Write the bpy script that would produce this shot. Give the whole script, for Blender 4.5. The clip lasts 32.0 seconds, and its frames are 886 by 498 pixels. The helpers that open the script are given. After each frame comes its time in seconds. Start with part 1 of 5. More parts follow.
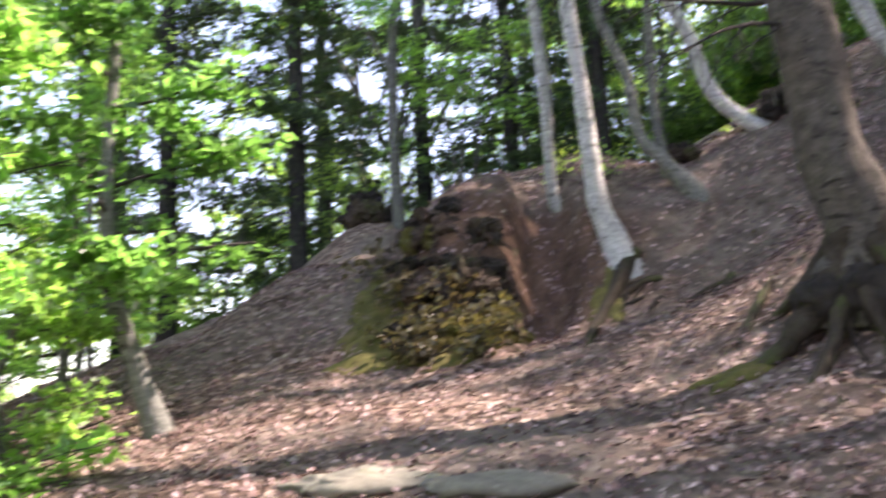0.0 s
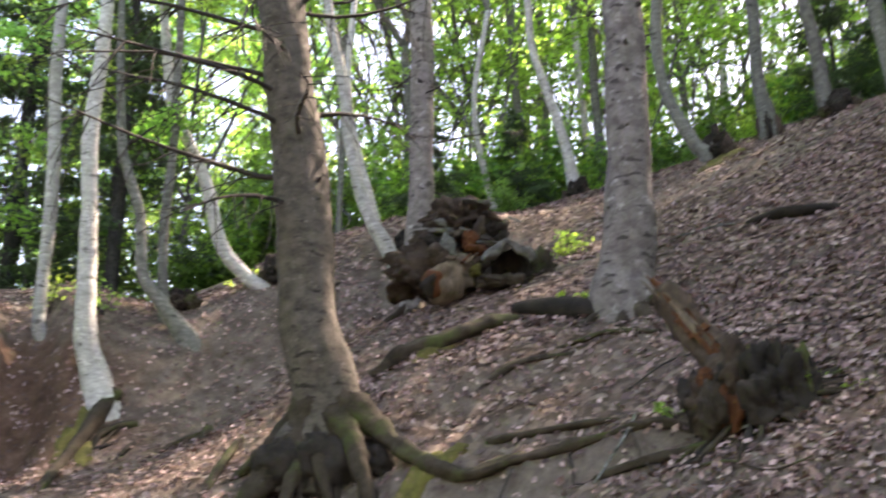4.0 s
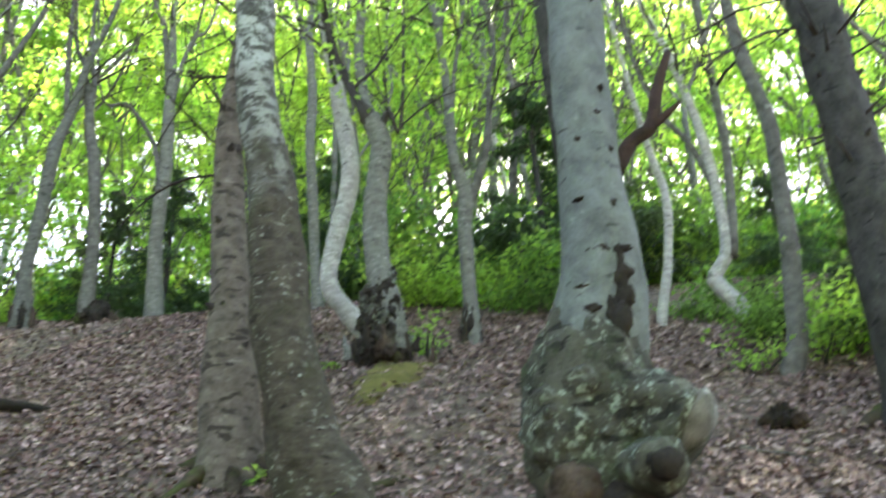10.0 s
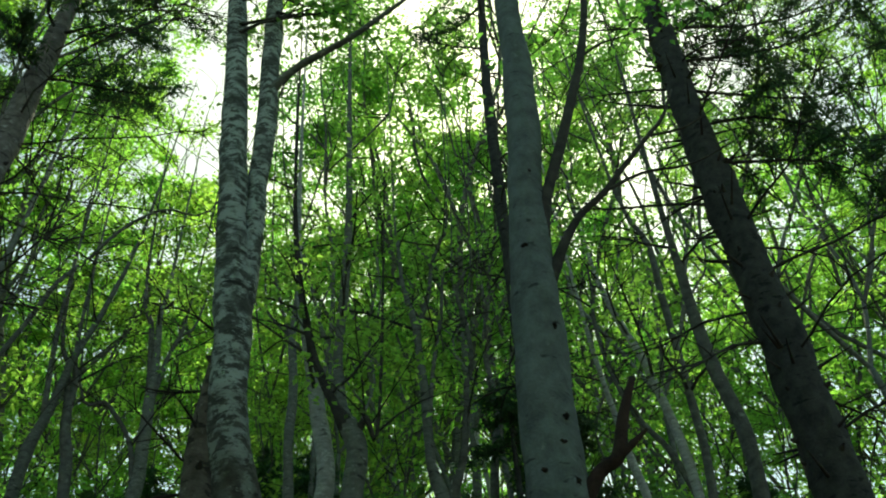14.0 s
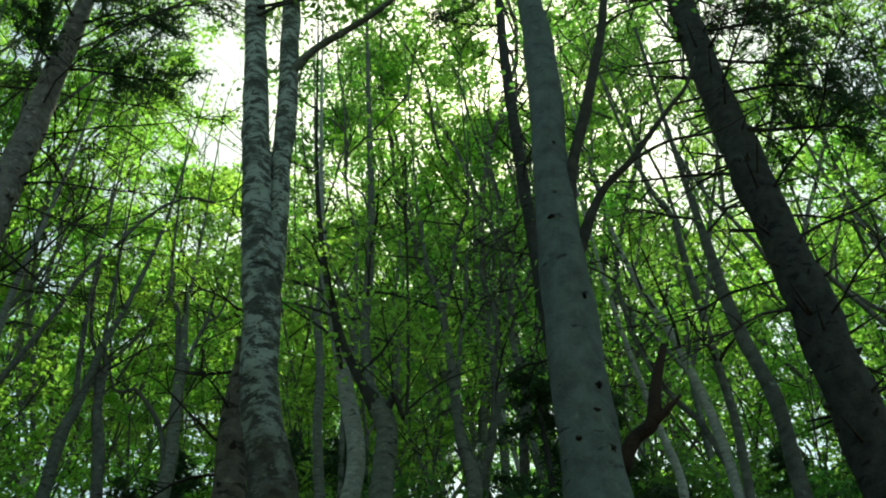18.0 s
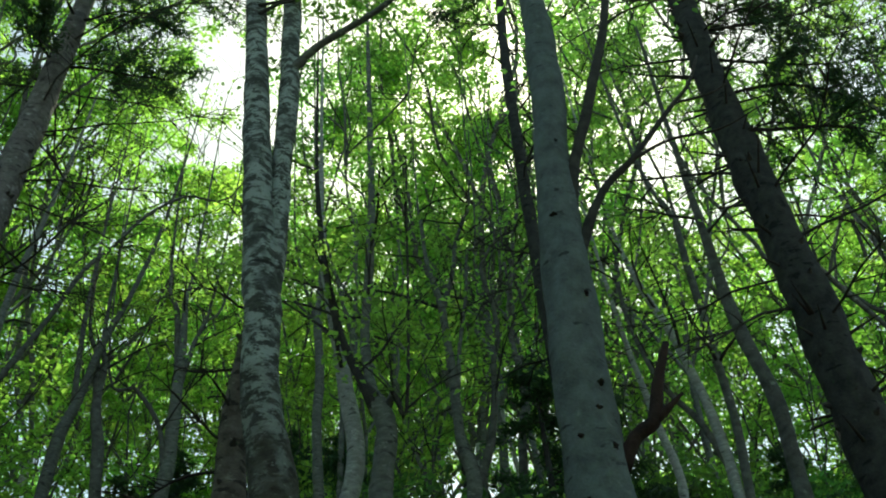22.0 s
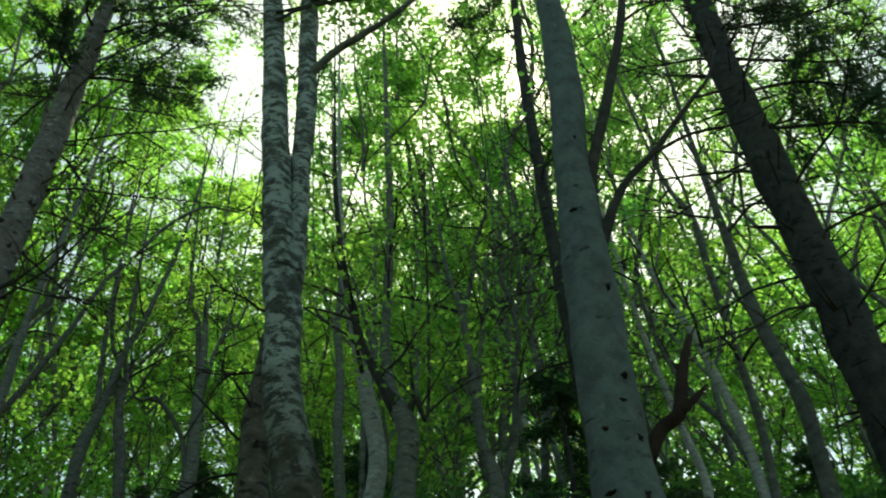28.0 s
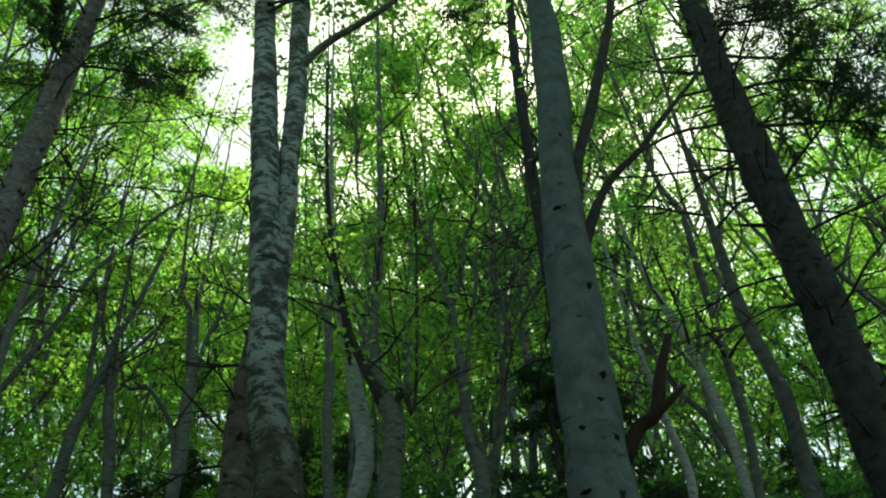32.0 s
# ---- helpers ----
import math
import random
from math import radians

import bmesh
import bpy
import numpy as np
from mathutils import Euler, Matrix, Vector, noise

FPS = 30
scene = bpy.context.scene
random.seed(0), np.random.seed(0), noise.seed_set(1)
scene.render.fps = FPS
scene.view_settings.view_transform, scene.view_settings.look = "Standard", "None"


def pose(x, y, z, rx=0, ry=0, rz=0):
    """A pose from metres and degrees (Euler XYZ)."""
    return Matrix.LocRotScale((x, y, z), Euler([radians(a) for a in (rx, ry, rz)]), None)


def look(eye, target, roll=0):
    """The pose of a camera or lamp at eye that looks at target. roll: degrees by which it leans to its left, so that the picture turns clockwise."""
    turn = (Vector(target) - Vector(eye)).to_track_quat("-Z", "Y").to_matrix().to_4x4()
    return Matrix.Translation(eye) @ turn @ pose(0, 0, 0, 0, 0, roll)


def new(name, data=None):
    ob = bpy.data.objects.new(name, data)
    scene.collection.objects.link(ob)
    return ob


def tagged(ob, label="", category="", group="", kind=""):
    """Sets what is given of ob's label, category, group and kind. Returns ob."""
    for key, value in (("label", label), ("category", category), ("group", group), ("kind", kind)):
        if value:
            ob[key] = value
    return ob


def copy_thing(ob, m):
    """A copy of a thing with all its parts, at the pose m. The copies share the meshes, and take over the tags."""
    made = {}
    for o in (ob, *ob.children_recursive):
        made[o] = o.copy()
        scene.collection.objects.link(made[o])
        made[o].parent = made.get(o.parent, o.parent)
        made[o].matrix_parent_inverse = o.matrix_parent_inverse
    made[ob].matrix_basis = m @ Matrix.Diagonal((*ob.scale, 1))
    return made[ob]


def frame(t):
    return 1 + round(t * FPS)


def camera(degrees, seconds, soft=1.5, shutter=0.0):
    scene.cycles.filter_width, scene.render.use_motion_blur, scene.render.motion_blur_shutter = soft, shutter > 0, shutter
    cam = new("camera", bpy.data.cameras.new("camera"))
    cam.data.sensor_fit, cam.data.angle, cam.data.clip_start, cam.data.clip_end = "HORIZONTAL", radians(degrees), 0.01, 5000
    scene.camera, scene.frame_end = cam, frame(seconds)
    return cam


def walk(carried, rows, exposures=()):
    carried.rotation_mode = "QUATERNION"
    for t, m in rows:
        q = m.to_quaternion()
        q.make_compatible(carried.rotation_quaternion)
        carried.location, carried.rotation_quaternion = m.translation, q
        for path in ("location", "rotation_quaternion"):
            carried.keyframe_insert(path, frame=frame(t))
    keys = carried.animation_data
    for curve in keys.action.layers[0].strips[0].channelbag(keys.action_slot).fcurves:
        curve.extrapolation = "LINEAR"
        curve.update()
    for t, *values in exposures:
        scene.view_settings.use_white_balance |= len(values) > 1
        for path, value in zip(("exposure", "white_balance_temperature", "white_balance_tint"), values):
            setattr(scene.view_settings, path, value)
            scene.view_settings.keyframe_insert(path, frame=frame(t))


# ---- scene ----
cam = camera(50.4, 32.0, soft=2.0, shutter=0.9)
PATH = [
    (0, (0.001, -0.001, 1.549), (-0.226, 1.951, 1.924), -2.7),
    (0.5, (0.014, -0.004, 1.562), (-0.042, 1.951, 1.982), -3.3),
    (1, (0.01, -0.014, 1.57), (0.05, 1.936, 2.012), -3.9),
    (1.5, (0.042, -0.048, 1.585), (0.196, 1.891, 2.053), -3.8),
    (2, (0.061, -0.089, 1.596), (0.352, 1.832, 2.069), -3.3),
    (2.5, (0.088, -0.12, 1.594), (0.531, 1.761, 2.109), -3.1),
    (4.5, (0.199, -0.171, 1.61), (1.048, 1.514, 2.273), -0.6),
    (5, (0.231, -0.195, 1.611), (1.204, 1.407, 2.309), -0.6),
    (5.5, (0.27, -0.222, 1.62), (1.382, 1.265, 2.364), -0.6),
    (6, (0.283, -0.236, 1.625), (1.472, 1.174, 2.4), -0.4),
    (6.5, (0.317, -0.286, 1.637), (1.581, 1.036, 2.445), -0.6),
    (7, (0.377, -0.336, 1.64), (1.724, 0.874, 2.49), 0.1),
    (7.5, (0.408, -0.344, 1.625), (1.799, 0.799, 2.495), 2.0),
    (8, (0.426, -0.316, 1.642), (1.835, 0.771, 2.555), 1.0),
    (8.5, (0.42, -0.29, 1.623), (1.889, 0.696, 2.556), -0.2),
    (9, (0.463, -0.261, 1.609), (1.998, 0.621, 2.539), -1.3),
    (9.5, (0.527, -0.259, 1.586), (2.114, 0.475, 2.556), -3.0),
    (10, (0.568, -0.284, 1.595), (2.198, 0.332, 2.577), -3.3),
    (10.5, (0.583, -0.338, 1.642), (2.188, 0.183, 2.716), -4.4),
    (11, (0.546, -0.387, 1.698), (2.083, 0.105, 2.88), -6.3),
    (11.5, (0.515, -0.423, 1.727), (1.991, 0.049, 2.991), -5.1),
    (12, (0.484, -0.43, 1.762), (1.868, 0.041, 3.127), -4.3),
    (12.5, (0.466, -0.441, 1.779), (1.783, 0.015, 3.213), -3.9),
    (13, (0.463, -0.451, 1.779), (1.77, -0.017, 3.229), -4.6),
    (13.5, (0.466, -0.452, 1.779), (1.778, -0.018, 3.225), -5.0),
    (14, (0.466, -0.451, 1.766), (1.778, -0.02, 3.213), -5.1),
    (14.5, (0.475, -0.436, 1.754), (1.801, 0.02, 3.18), -4.5),
    (16.5, (0.503, -0.388, 1.731), (1.822, 0.09, 3.156), -5.4),
    (17, (0.493, -0.389, 1.729), (1.813, 0.092, 3.152), -5.6),
    (17.5, (0.488, -0.387, 1.728), (1.81, 0.092, 3.15), -5.5),
    (18, (0.488, -0.392, 1.731), (1.806, 0.089, 3.156), -5.3),
    (18.5, (0.494, -0.39, 1.733), (1.811, 0.088, 3.16), -5.4),
    (19, (0.498, -0.392, 1.731), (1.813, 0.088, 3.159), -5.4),
    (19.5, (0.501, -0.396, 1.736), (1.817, 0.082, 3.165), -5.6),
    (20, (0.514, -0.399, 1.738), (1.829, 0.08, 3.166), -5.5),
    (20.5, (0.509, -0.401, 1.733), (1.825, 0.081, 3.16), -5.1),
    (21, (0.514, -0.392, 1.729), (1.829, 0.089, 3.157), -5.1),
    (21.5, (0.505, -0.382, 1.718), (1.819, 0.096, 3.148), -5.2),
    (22, (0.498, -0.367, 1.722), (1.816, 0.111, 3.148), -5.2),
    (22.5, (0.5, -0.374, 1.724), (1.817, 0.106, 3.151), -5.1),
    (23, (0.498, -0.381, 1.722), (1.812, 0.1, 3.151), -5.3),
    (23.5, (0.504, -0.378, 1.73), (1.817, 0.097, 3.161), -5.8),
    (24, (0.508, -0.38, 1.734), (1.822, 0.094, 3.165), -5.9),
    (24.5, (0.509, -0.38, 1.73), (1.821, 0.09, 3.164), -6.1),
    (26.5, (0.542, -0.362, 1.69), (1.813, 0.116, 3.158), -5.8),
    (27, (0.561, -0.359, 1.667), (1.847, 0.111, 3.124), -5.9),
    (27.5, (0.563, -0.34, 1.662), (1.866, 0.121, 3.107), -6.2),
    (28, (0.553, -0.323, 1.668), (1.839, 0.181, 3.113), -4.9),
    (28.5, (0.546, -0.316, 1.685), (1.821, 0.205, 3.135), -4.6),
    (29, (0.543, -0.339, 1.68), (1.801, 0.269, 3.112), -2.8),
    (29.5, (0.554, -0.388, 1.678), (1.842, 0.176, 3.101), -3.7),
    (30, (0.569, -0.428, 1.68), (1.88, 0.08, 3.102), -5.1),
    (30.5, (0.567, -0.435, 1.68), (1.89, 0.056, 3.098), -5.6),
    (31, (0.567, -0.426, 1.681), (1.883, 0.073, 3.102), -5.2),
    (31.5, (0.556, -0.426, 1.676), (1.857, 0.087, 3.106), -4.4),
    (32, (0.547, -0.414, 1.68), (1.851, 0.091, 3.11), -4.4),
]
EXPOSURES = [(0, 2.36, 7800, 31), (1.5, 2.36, 8200, 29.5), (2.5, 2.42, 8600, 28), (5, 2.92, 8700, 26), (9, 3.15, 8700, 15), (10.5, 3.18, 8500, 6), (11, 2.58, 8400, -3), (12, 1.5, 8450, -20), (12.8, 0.54, 8500, -24), (17.5, 0.46, 8350, -23), (19.5, 0.52, 8050, -20), (24.2, 0.6, 7800, -16), (27, 0.53, 8350, -23), (32, 0.5, 8300, -23)]
walk(cam, [(t, look(eye, target, roll)) for t, eye, target, roll in PATH], EXPOSURES)


# ---- world and light ----
world = bpy.data.worlds.new("sky")
scene.world = world
world.use_nodes = True
wn = world.node_tree
sky = wn.nodes.new("ShaderNodeTexSky")
sky.sky_type = "NISHITA"
sky.sun_disc = False
SUN_EL, SUN_AZ = radians(54.5), radians(75.5)
sky.sun_elevation, sky.sun_rotation = SUN_EL, SUN_AZ
wn.links.new(sky.outputs["Color"], wn.nodes["Background"].inputs["Color"])
wn.nodes["Background"].inputs["Strength"].default_value = 0.15
sun_way = Vector((math.cos(SUN_EL) * math.sin(SUN_AZ), math.cos(SUN_EL) * math.cos(SUN_AZ), math.sin(SUN_EL)))
sun_lamp = bpy.data.lights.new("sun", "SUN")
sun_lamp.energy, sun_lamp.angle, sun_lamp.color = 5.0, radians(0.6), (1.0, 0.965, 0.91)
new("sun", sun_lamp).matrix_world = look(sun_way * 60, (0, 0, 0))


# ---- materials ----
def mat(name, rough=0.9):
    m = bpy.data.materials.new(name)
    m.use_nodes = True
    b = m.node_tree.nodes["Principled BSDF"]
    b.inputs["Roughness"].default_value = rough
    b.inputs["Specular IOR Level"].default_value = 0.25
    return m, m.node_tree, b


def node(nt, kind, **kw):
    n = nt.nodes.new(kind)
    for k, v in kw.items():
        n.inputs[k].default_value = v
    return n


def coords(nt, scale=(1, 1, 1)):
    c = nt.nodes.new("ShaderNodeTexCoord")
    mp = nt.nodes.new("ShaderNodeMapping")
    mp.inputs["Scale"].default_value = scale
    nt.links.new(c.outputs["Object"], mp.inputs["Vector"])
    return mp.outputs["Vector"]


def noise_tex(nt, vec, scale, detail=5.0, rough=0.6):
    n = node(nt, "ShaderNodeTexNoise", Scale=scale, Detail=detail, Roughness=rough)
    nt.links.new(vec, n.inputs["Vector"])
    return n.outputs["Fac"]


def ramp(nt, fac, stops):
    r = nt.nodes.new("ShaderNodeValToRGB")
    e = r.color_ramp.elements
    while len(e) < len(stops):
        e.new(0.5)
    for el, (p, c) in zip(e, stops):
        el.position, el.color = p, (*c, 1)
    nt.links.new(fac, r.inputs["Fac"])
    return r.outputs["Color"]


def mix(nt, fac, a, b):
    n = nt.nodes.new("ShaderNodeMix")
    n.data_type = "RGBA"
    if isinstance(fac, float):
        n.inputs[0].default_value = fac
    else:
        nt.links.new(fac, n.inputs[0])
    for s, v in ((6, a), (7, b)):
        if isinstance(v, tuple):
            n.inputs[s].default_value = (*v, 1)
        else:
            nt.links.new(v, n.inputs[s])
    return n.outputs[2]


def step(nt, fac, lo, hi):
    n = node(nt, "ShaderNodeMapRange")
    n.inputs[1].default_value, n.inputs[2].default_value = lo, hi
    nt.links.new(fac, n.inputs[0])
    return n.outputs[0]


def bump(nt, b, fac, strength, dist):
    n = node(nt, "ShaderNodeBump", Strength=strength, Distance=dist)
    nt.links.new(fac, n.inputs["Height"])
    nt.links.new(n.outputs["Normal"], b.inputs["Normal"])


def bark(name, dark, light, patch, patch_amount, moss=None, moss_amount=0.6, ring=1.0, blotch=0.0, upper=None, spot=11.0):
    """Bark: base tone between dark and light, pale lichen patches, moss, and cross ridges where ring is large."""
    m, nt, b = mat(name, 0.92)
    v = coords(nt)
    vs = coords(nt, (1, 1, ring))
    big, mid, fine = noise_tex(nt, v, 2.2), noise_tex(nt, vs, 9.0, 6), noise_tex(nt, vs, 60.0, 4)
    col = ramp(nt, mid, [(0.32, dark), (0.66, light)])
    both = nt.nodes.new("ShaderNodeMath")
    both.operation = "MULTIPLY"
    nt.links.new(step(nt, noise_tex(nt, vs, spot, 6, 0.7), patch_amount, patch_amount + 0.08), both.inputs[0])
    nt.links.new(step(nt, noise_tex(nt, v, 2.6, 3), 0.40, 0.52), both.inputs[1])
    col = mix(nt, both.outputs[0], col, patch)
    if blotch:
        vb = coords(nt, (1, 1, 2.6))
        col = mix(nt, step(nt, noise_tex(nt, vb, 7.0, 3, 0.5), blotch, blotch + 0.05), col, tuple(0.35 * c for c in dark))
    if moss:
        col = mix(nt, step(nt, noise_tex(nt, v, 3.1, 7, 0.65), moss_amount, moss_amount + 0.13), col, moss)
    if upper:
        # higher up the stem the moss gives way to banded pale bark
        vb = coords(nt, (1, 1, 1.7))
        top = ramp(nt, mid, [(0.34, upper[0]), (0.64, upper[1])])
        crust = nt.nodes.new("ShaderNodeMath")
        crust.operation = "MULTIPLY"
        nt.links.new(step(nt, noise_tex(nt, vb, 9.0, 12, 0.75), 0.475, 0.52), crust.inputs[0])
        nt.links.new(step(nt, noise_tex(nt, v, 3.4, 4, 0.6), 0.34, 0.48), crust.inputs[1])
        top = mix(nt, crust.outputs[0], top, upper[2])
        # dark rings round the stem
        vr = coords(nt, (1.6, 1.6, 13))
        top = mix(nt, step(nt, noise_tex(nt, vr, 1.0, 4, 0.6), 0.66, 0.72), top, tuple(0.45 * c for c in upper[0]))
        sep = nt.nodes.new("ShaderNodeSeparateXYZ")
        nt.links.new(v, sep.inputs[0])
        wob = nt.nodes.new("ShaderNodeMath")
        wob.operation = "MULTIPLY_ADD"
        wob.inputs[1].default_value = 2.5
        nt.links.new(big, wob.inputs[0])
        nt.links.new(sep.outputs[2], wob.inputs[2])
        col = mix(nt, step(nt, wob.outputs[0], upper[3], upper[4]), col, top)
    tone = nt.nodes.new("ShaderNodeObjectInfo")
    hs = node(nt, "ShaderNodeHueSaturation")
    mr = node(nt, "ShaderNodeMapRange")
    mr.inputs[3].default_value, mr.inputs[4].default_value = 0.8, 1.2
    nt.links.new(tone.outputs["Random"], mr.inputs[0])
    nt.links.new(mr.outputs[0], hs.inputs["Value"])
    nt.links.new(mix(nt, 0.25, col, ramp(nt, fine, [(0.35, dark), (0.65, light)])), hs.inputs["Color"])
    nt.links.new(hs.outputs["Color"], b.inputs["Base Color"])
    add = nt.nodes.new("ShaderNodeMath")
    add.operation = "MULTIPLY_ADD"
    add.inputs[1].default_value = 0.35
    nt.links.new(fine, add.inputs[0])
    nt.links.new(mid, add.inputs[2])
    bump(nt, b, add.outputs[0], 0.55, 0.02)
    return m


FIR = bark("fir_bark", (0.036, 0.032, 0.027), (0.132, 0.117, 0.10), (0.24, 0.225, 0.2), 0.60, (0.07, 0.085, 0.03), 0.66, 1.5, 0.63)
FIR_PALE = bark("pale_fir_bark", (0.075, 0.066, 0.063), (0.235, 0.215, 0.212), (0.42, 0.41, 0.42), 0.57, None, 0.6, 1.2, 0.60)
FIR_GREY = bark("brown_grey_fir_bark", (0.05, 0.043, 0.036), (0.175, 0.153, 0.132), (0.27, 0.25, 0.225), 0.58, (0.075, 0.075, 0.035), 0.68, 1.6, 0.57)
FIR_DARK = bark("dark_fir_bark", (0.015, 0.0155, 0.0155), (0.058, 0.058, 0.056), (0.11, 0.115, 0.11), 0.64, (0.05, 0.065, 0.03), 0.7, 1.0, 0.62)
BEECH = bark("beech_bark", (0.068, 0.072, 0.064), (0.185, 0.195, 0.178), (0.38, 0.40, 0.38), 0.58, (0.07, 0.085, 0.04), 0.64, 2.6, 0.64)
BEECH_WHITE = bark("white_beech_bark", (0.22, 0.22, 0.21), (0.46, 0.47, 0.46), (0.64, 0.65, 0.64), 0.53, (0.13, 0.14, 0.09), 0.66, 2.6, 0.63)
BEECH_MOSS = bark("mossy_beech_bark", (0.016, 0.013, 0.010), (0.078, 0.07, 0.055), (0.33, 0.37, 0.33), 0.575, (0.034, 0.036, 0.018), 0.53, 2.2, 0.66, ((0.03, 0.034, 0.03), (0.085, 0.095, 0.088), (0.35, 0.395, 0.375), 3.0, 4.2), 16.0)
BEECH_GREY = bark("blue_grey_beech_bark", (0.085, 0.10, 0.10), (0.19, 0.225, 0.225), (0.27, 0.31, 0.30), 0.60, (0.075, 0.10, 0.075), 0.62, 1.0, 0.655)
BURL = bark("burl_bark", (0.014, 0.014, 0.011), (0.085, 0.088, 0.07), (0.27, 0.33, 0.28), 0.53, (0.04, 0.058, 0.03), 0.55, 1.0, 0.58, spot=24.0)
STEM = bark("grey_stem_bark", (0.045, 0.045, 0.041), (0.16, 0.163, 0.152), (0.30, 0.31, 0.29), 0.60, (0.05, 0.06, 0.03), 0.60, 1.4)
TWIG = bark("twig_bark", (0.022, 0.02, 0.018), (0.065, 0.06, 0.054), (0.13, 0.13, 0.12), 0.66)
DEAD = bark("rotten_wood", (0.012, 0.009, 0.007), (0.085, 0.062, 0.047), (0.20, 0.17, 0.13), 0.63, (0.06, 0.075, 0.025), 0.68)
RED_ROT = bark("red_rotten_heartwood", (0.028, 0.009, 0.004), (0.13, 0.05, 0.02), (0.21, 0.11, 0.05), 0.62, None, 0.6, 0.3, 0.62)
RAW = bark("pale_broken_wood", (0.05, 0.038, 0.028), (0.19, 0.15, 0.11), (0.2, 0.085, 0.035), 0.6, None, 0.6, 0.3, 0.64)
ROOT = bark("root_bark", (0.013, 0.010, 0.007), (0.062, 0.05, 0.036), (0.14, 0.125, 0.10), 0.64, (0.05, 0.07, 0.018), 0.52)
# black bark of stumps; also the colour given to shaded hollows under roots
CHAR = bark("black_bark_and_hollow_shade", (0.008, 0.007, 0.006), (0.034, 0.029, 0.024), (0.10, 0.09, 0.075), 0.66, (0.05, 0.07, 0.02), 0.66)
SNAG = bark("red_brown_dead_branch", (0.014, 0.010, 0.009), (0.05, 0.03, 0.025), (0.08, 0.055, 0.05), 0.66)


def leafy(name, face, glow, share, vary=0.45):
    """A thin leaf: part of the light is scattered back, part comes through; every leaf has its own tone."""
    m = bpy.data.materials.new(name)
    m.use_nodes = True
    nt = m.node_tree
    nt.nodes.remove(nt.nodes["Principled BSDF"])
    out = nt.nodes["Material Output"]
    geo = nt.nodes.new("ShaderNodeNewGeometry")
    info = nt.nodes.new("ShaderNodeObjectInfo")
    hs = node(nt, "ShaderNodeHueSaturation")
    val = node(nt, "ShaderNodeMapRange")
    val.inputs[3].default_value, val.inputs[4].default_value = 1 - vary, 1 + vary
    nt.links.new(geo.outputs["Random Per Island"], val.inputs[0])
    hue = node(nt, "ShaderNodeMapRange")
    hue.inputs[3].default_value, hue.inputs[4].default_value = 0.478, 0.515
    nt.links.new(info.outputs["Random"], hue.inputs[0])
    shaders = []
    for colour, kind in ((face, "ShaderNodeBsdfDiffuse"), (glow, "ShaderNodeBsdfTranslucent")):
        h = node(nt, "ShaderNodeHueSaturation", Color=(*colour, 1))
        nt.links.new(val.outputs[0], h.inputs["Value"])
        nt.links.new(hue.outputs[0], h.inputs["Hue"])
        s = nt.nodes.new(kind)
        nt.links.new(h.outputs["Color"], s.inputs["Color"])
        shaders.append(s)
    nt.nodes.remove(hs)
    mx = node(nt, "ShaderNodeMixShader", Fac=share)
    nt.links.new(shaders[0].outputs[0], mx.inputs[1])
    nt.links.new(shaders[1].outputs[0], mx.inputs[2])
    gl = node(nt, "ShaderNodeBsdfGlossy", Roughness=0.42, Color=(0.9, 0.95, 1, 1))
    mg = node(nt, "ShaderNodeMixShader", Fac=0.035)
    nt.links.new(mx.outputs[0], mg.inputs[1])
    nt.links.new(gl.outputs[0], mg.inputs[2])
    nt.links.new(mg.outputs[0], out.inputs["Surface"])
    return m


LEAF = leafy("beech_leaf", (0.075, 0.16, 0.05), (0.335, 0.67, 0.12), 0.6, 0.5)
LEAF_BRIGHT = leafy("young_leaf", (0.09, 0.18, 0.05), (0.43, 0.755, 0.13), 0.6, 0.5)
SHRUB = leafy("shrub_leaf", (0.055, 0.125, 0.04), (0.19, 0.42, 0.08), 0.58, 0.55)
NEEDLE = leafy("fir_needle", (0.04, 0.08, 0.035), (0.08, 0.16, 0.045), 0.35)
BRAMBLE = leafy("bramble_leaf", (0.09, 0.082, 0.035), (0.16, 0.14, 0.04), 0.35, 0.6)
MOSSLEAF = leafy("moss_tuft", (0.08, 0.12, 0.02), (0.12, 0.18, 0.03), 0.3)


def litter_mat(name, dark, light):
    m, nt, b = mat(name, 0.62)
    geo = nt.nodes.new("ShaderNodeNewGeometry")
    mid = tuple((a + c) / 2 * k for a, c, k in zip(dark, light, (1.1, 0.9, 0.85)))
    col = ramp(nt, geo.outputs["Random Per Island"], [(0.0, tuple(c * .55 for c in dark)), (0.32, dark), (0.6, mid), (0.85, light), (1.0, tuple(min(1.0, c * 1.7) for c in light))])
    nt.links.new(mix(nt, noise_tex(nt, coords(nt), 40.0), col, dark), b.inputs["Base Color"])
    b.inputs["Specular IOR Level"].default_value = 0.5
    return m


LITTER = litter_mat("dry_beech_leaf", (0.078, 0.045, 0.04), (0.50, 0.365, 0.35))


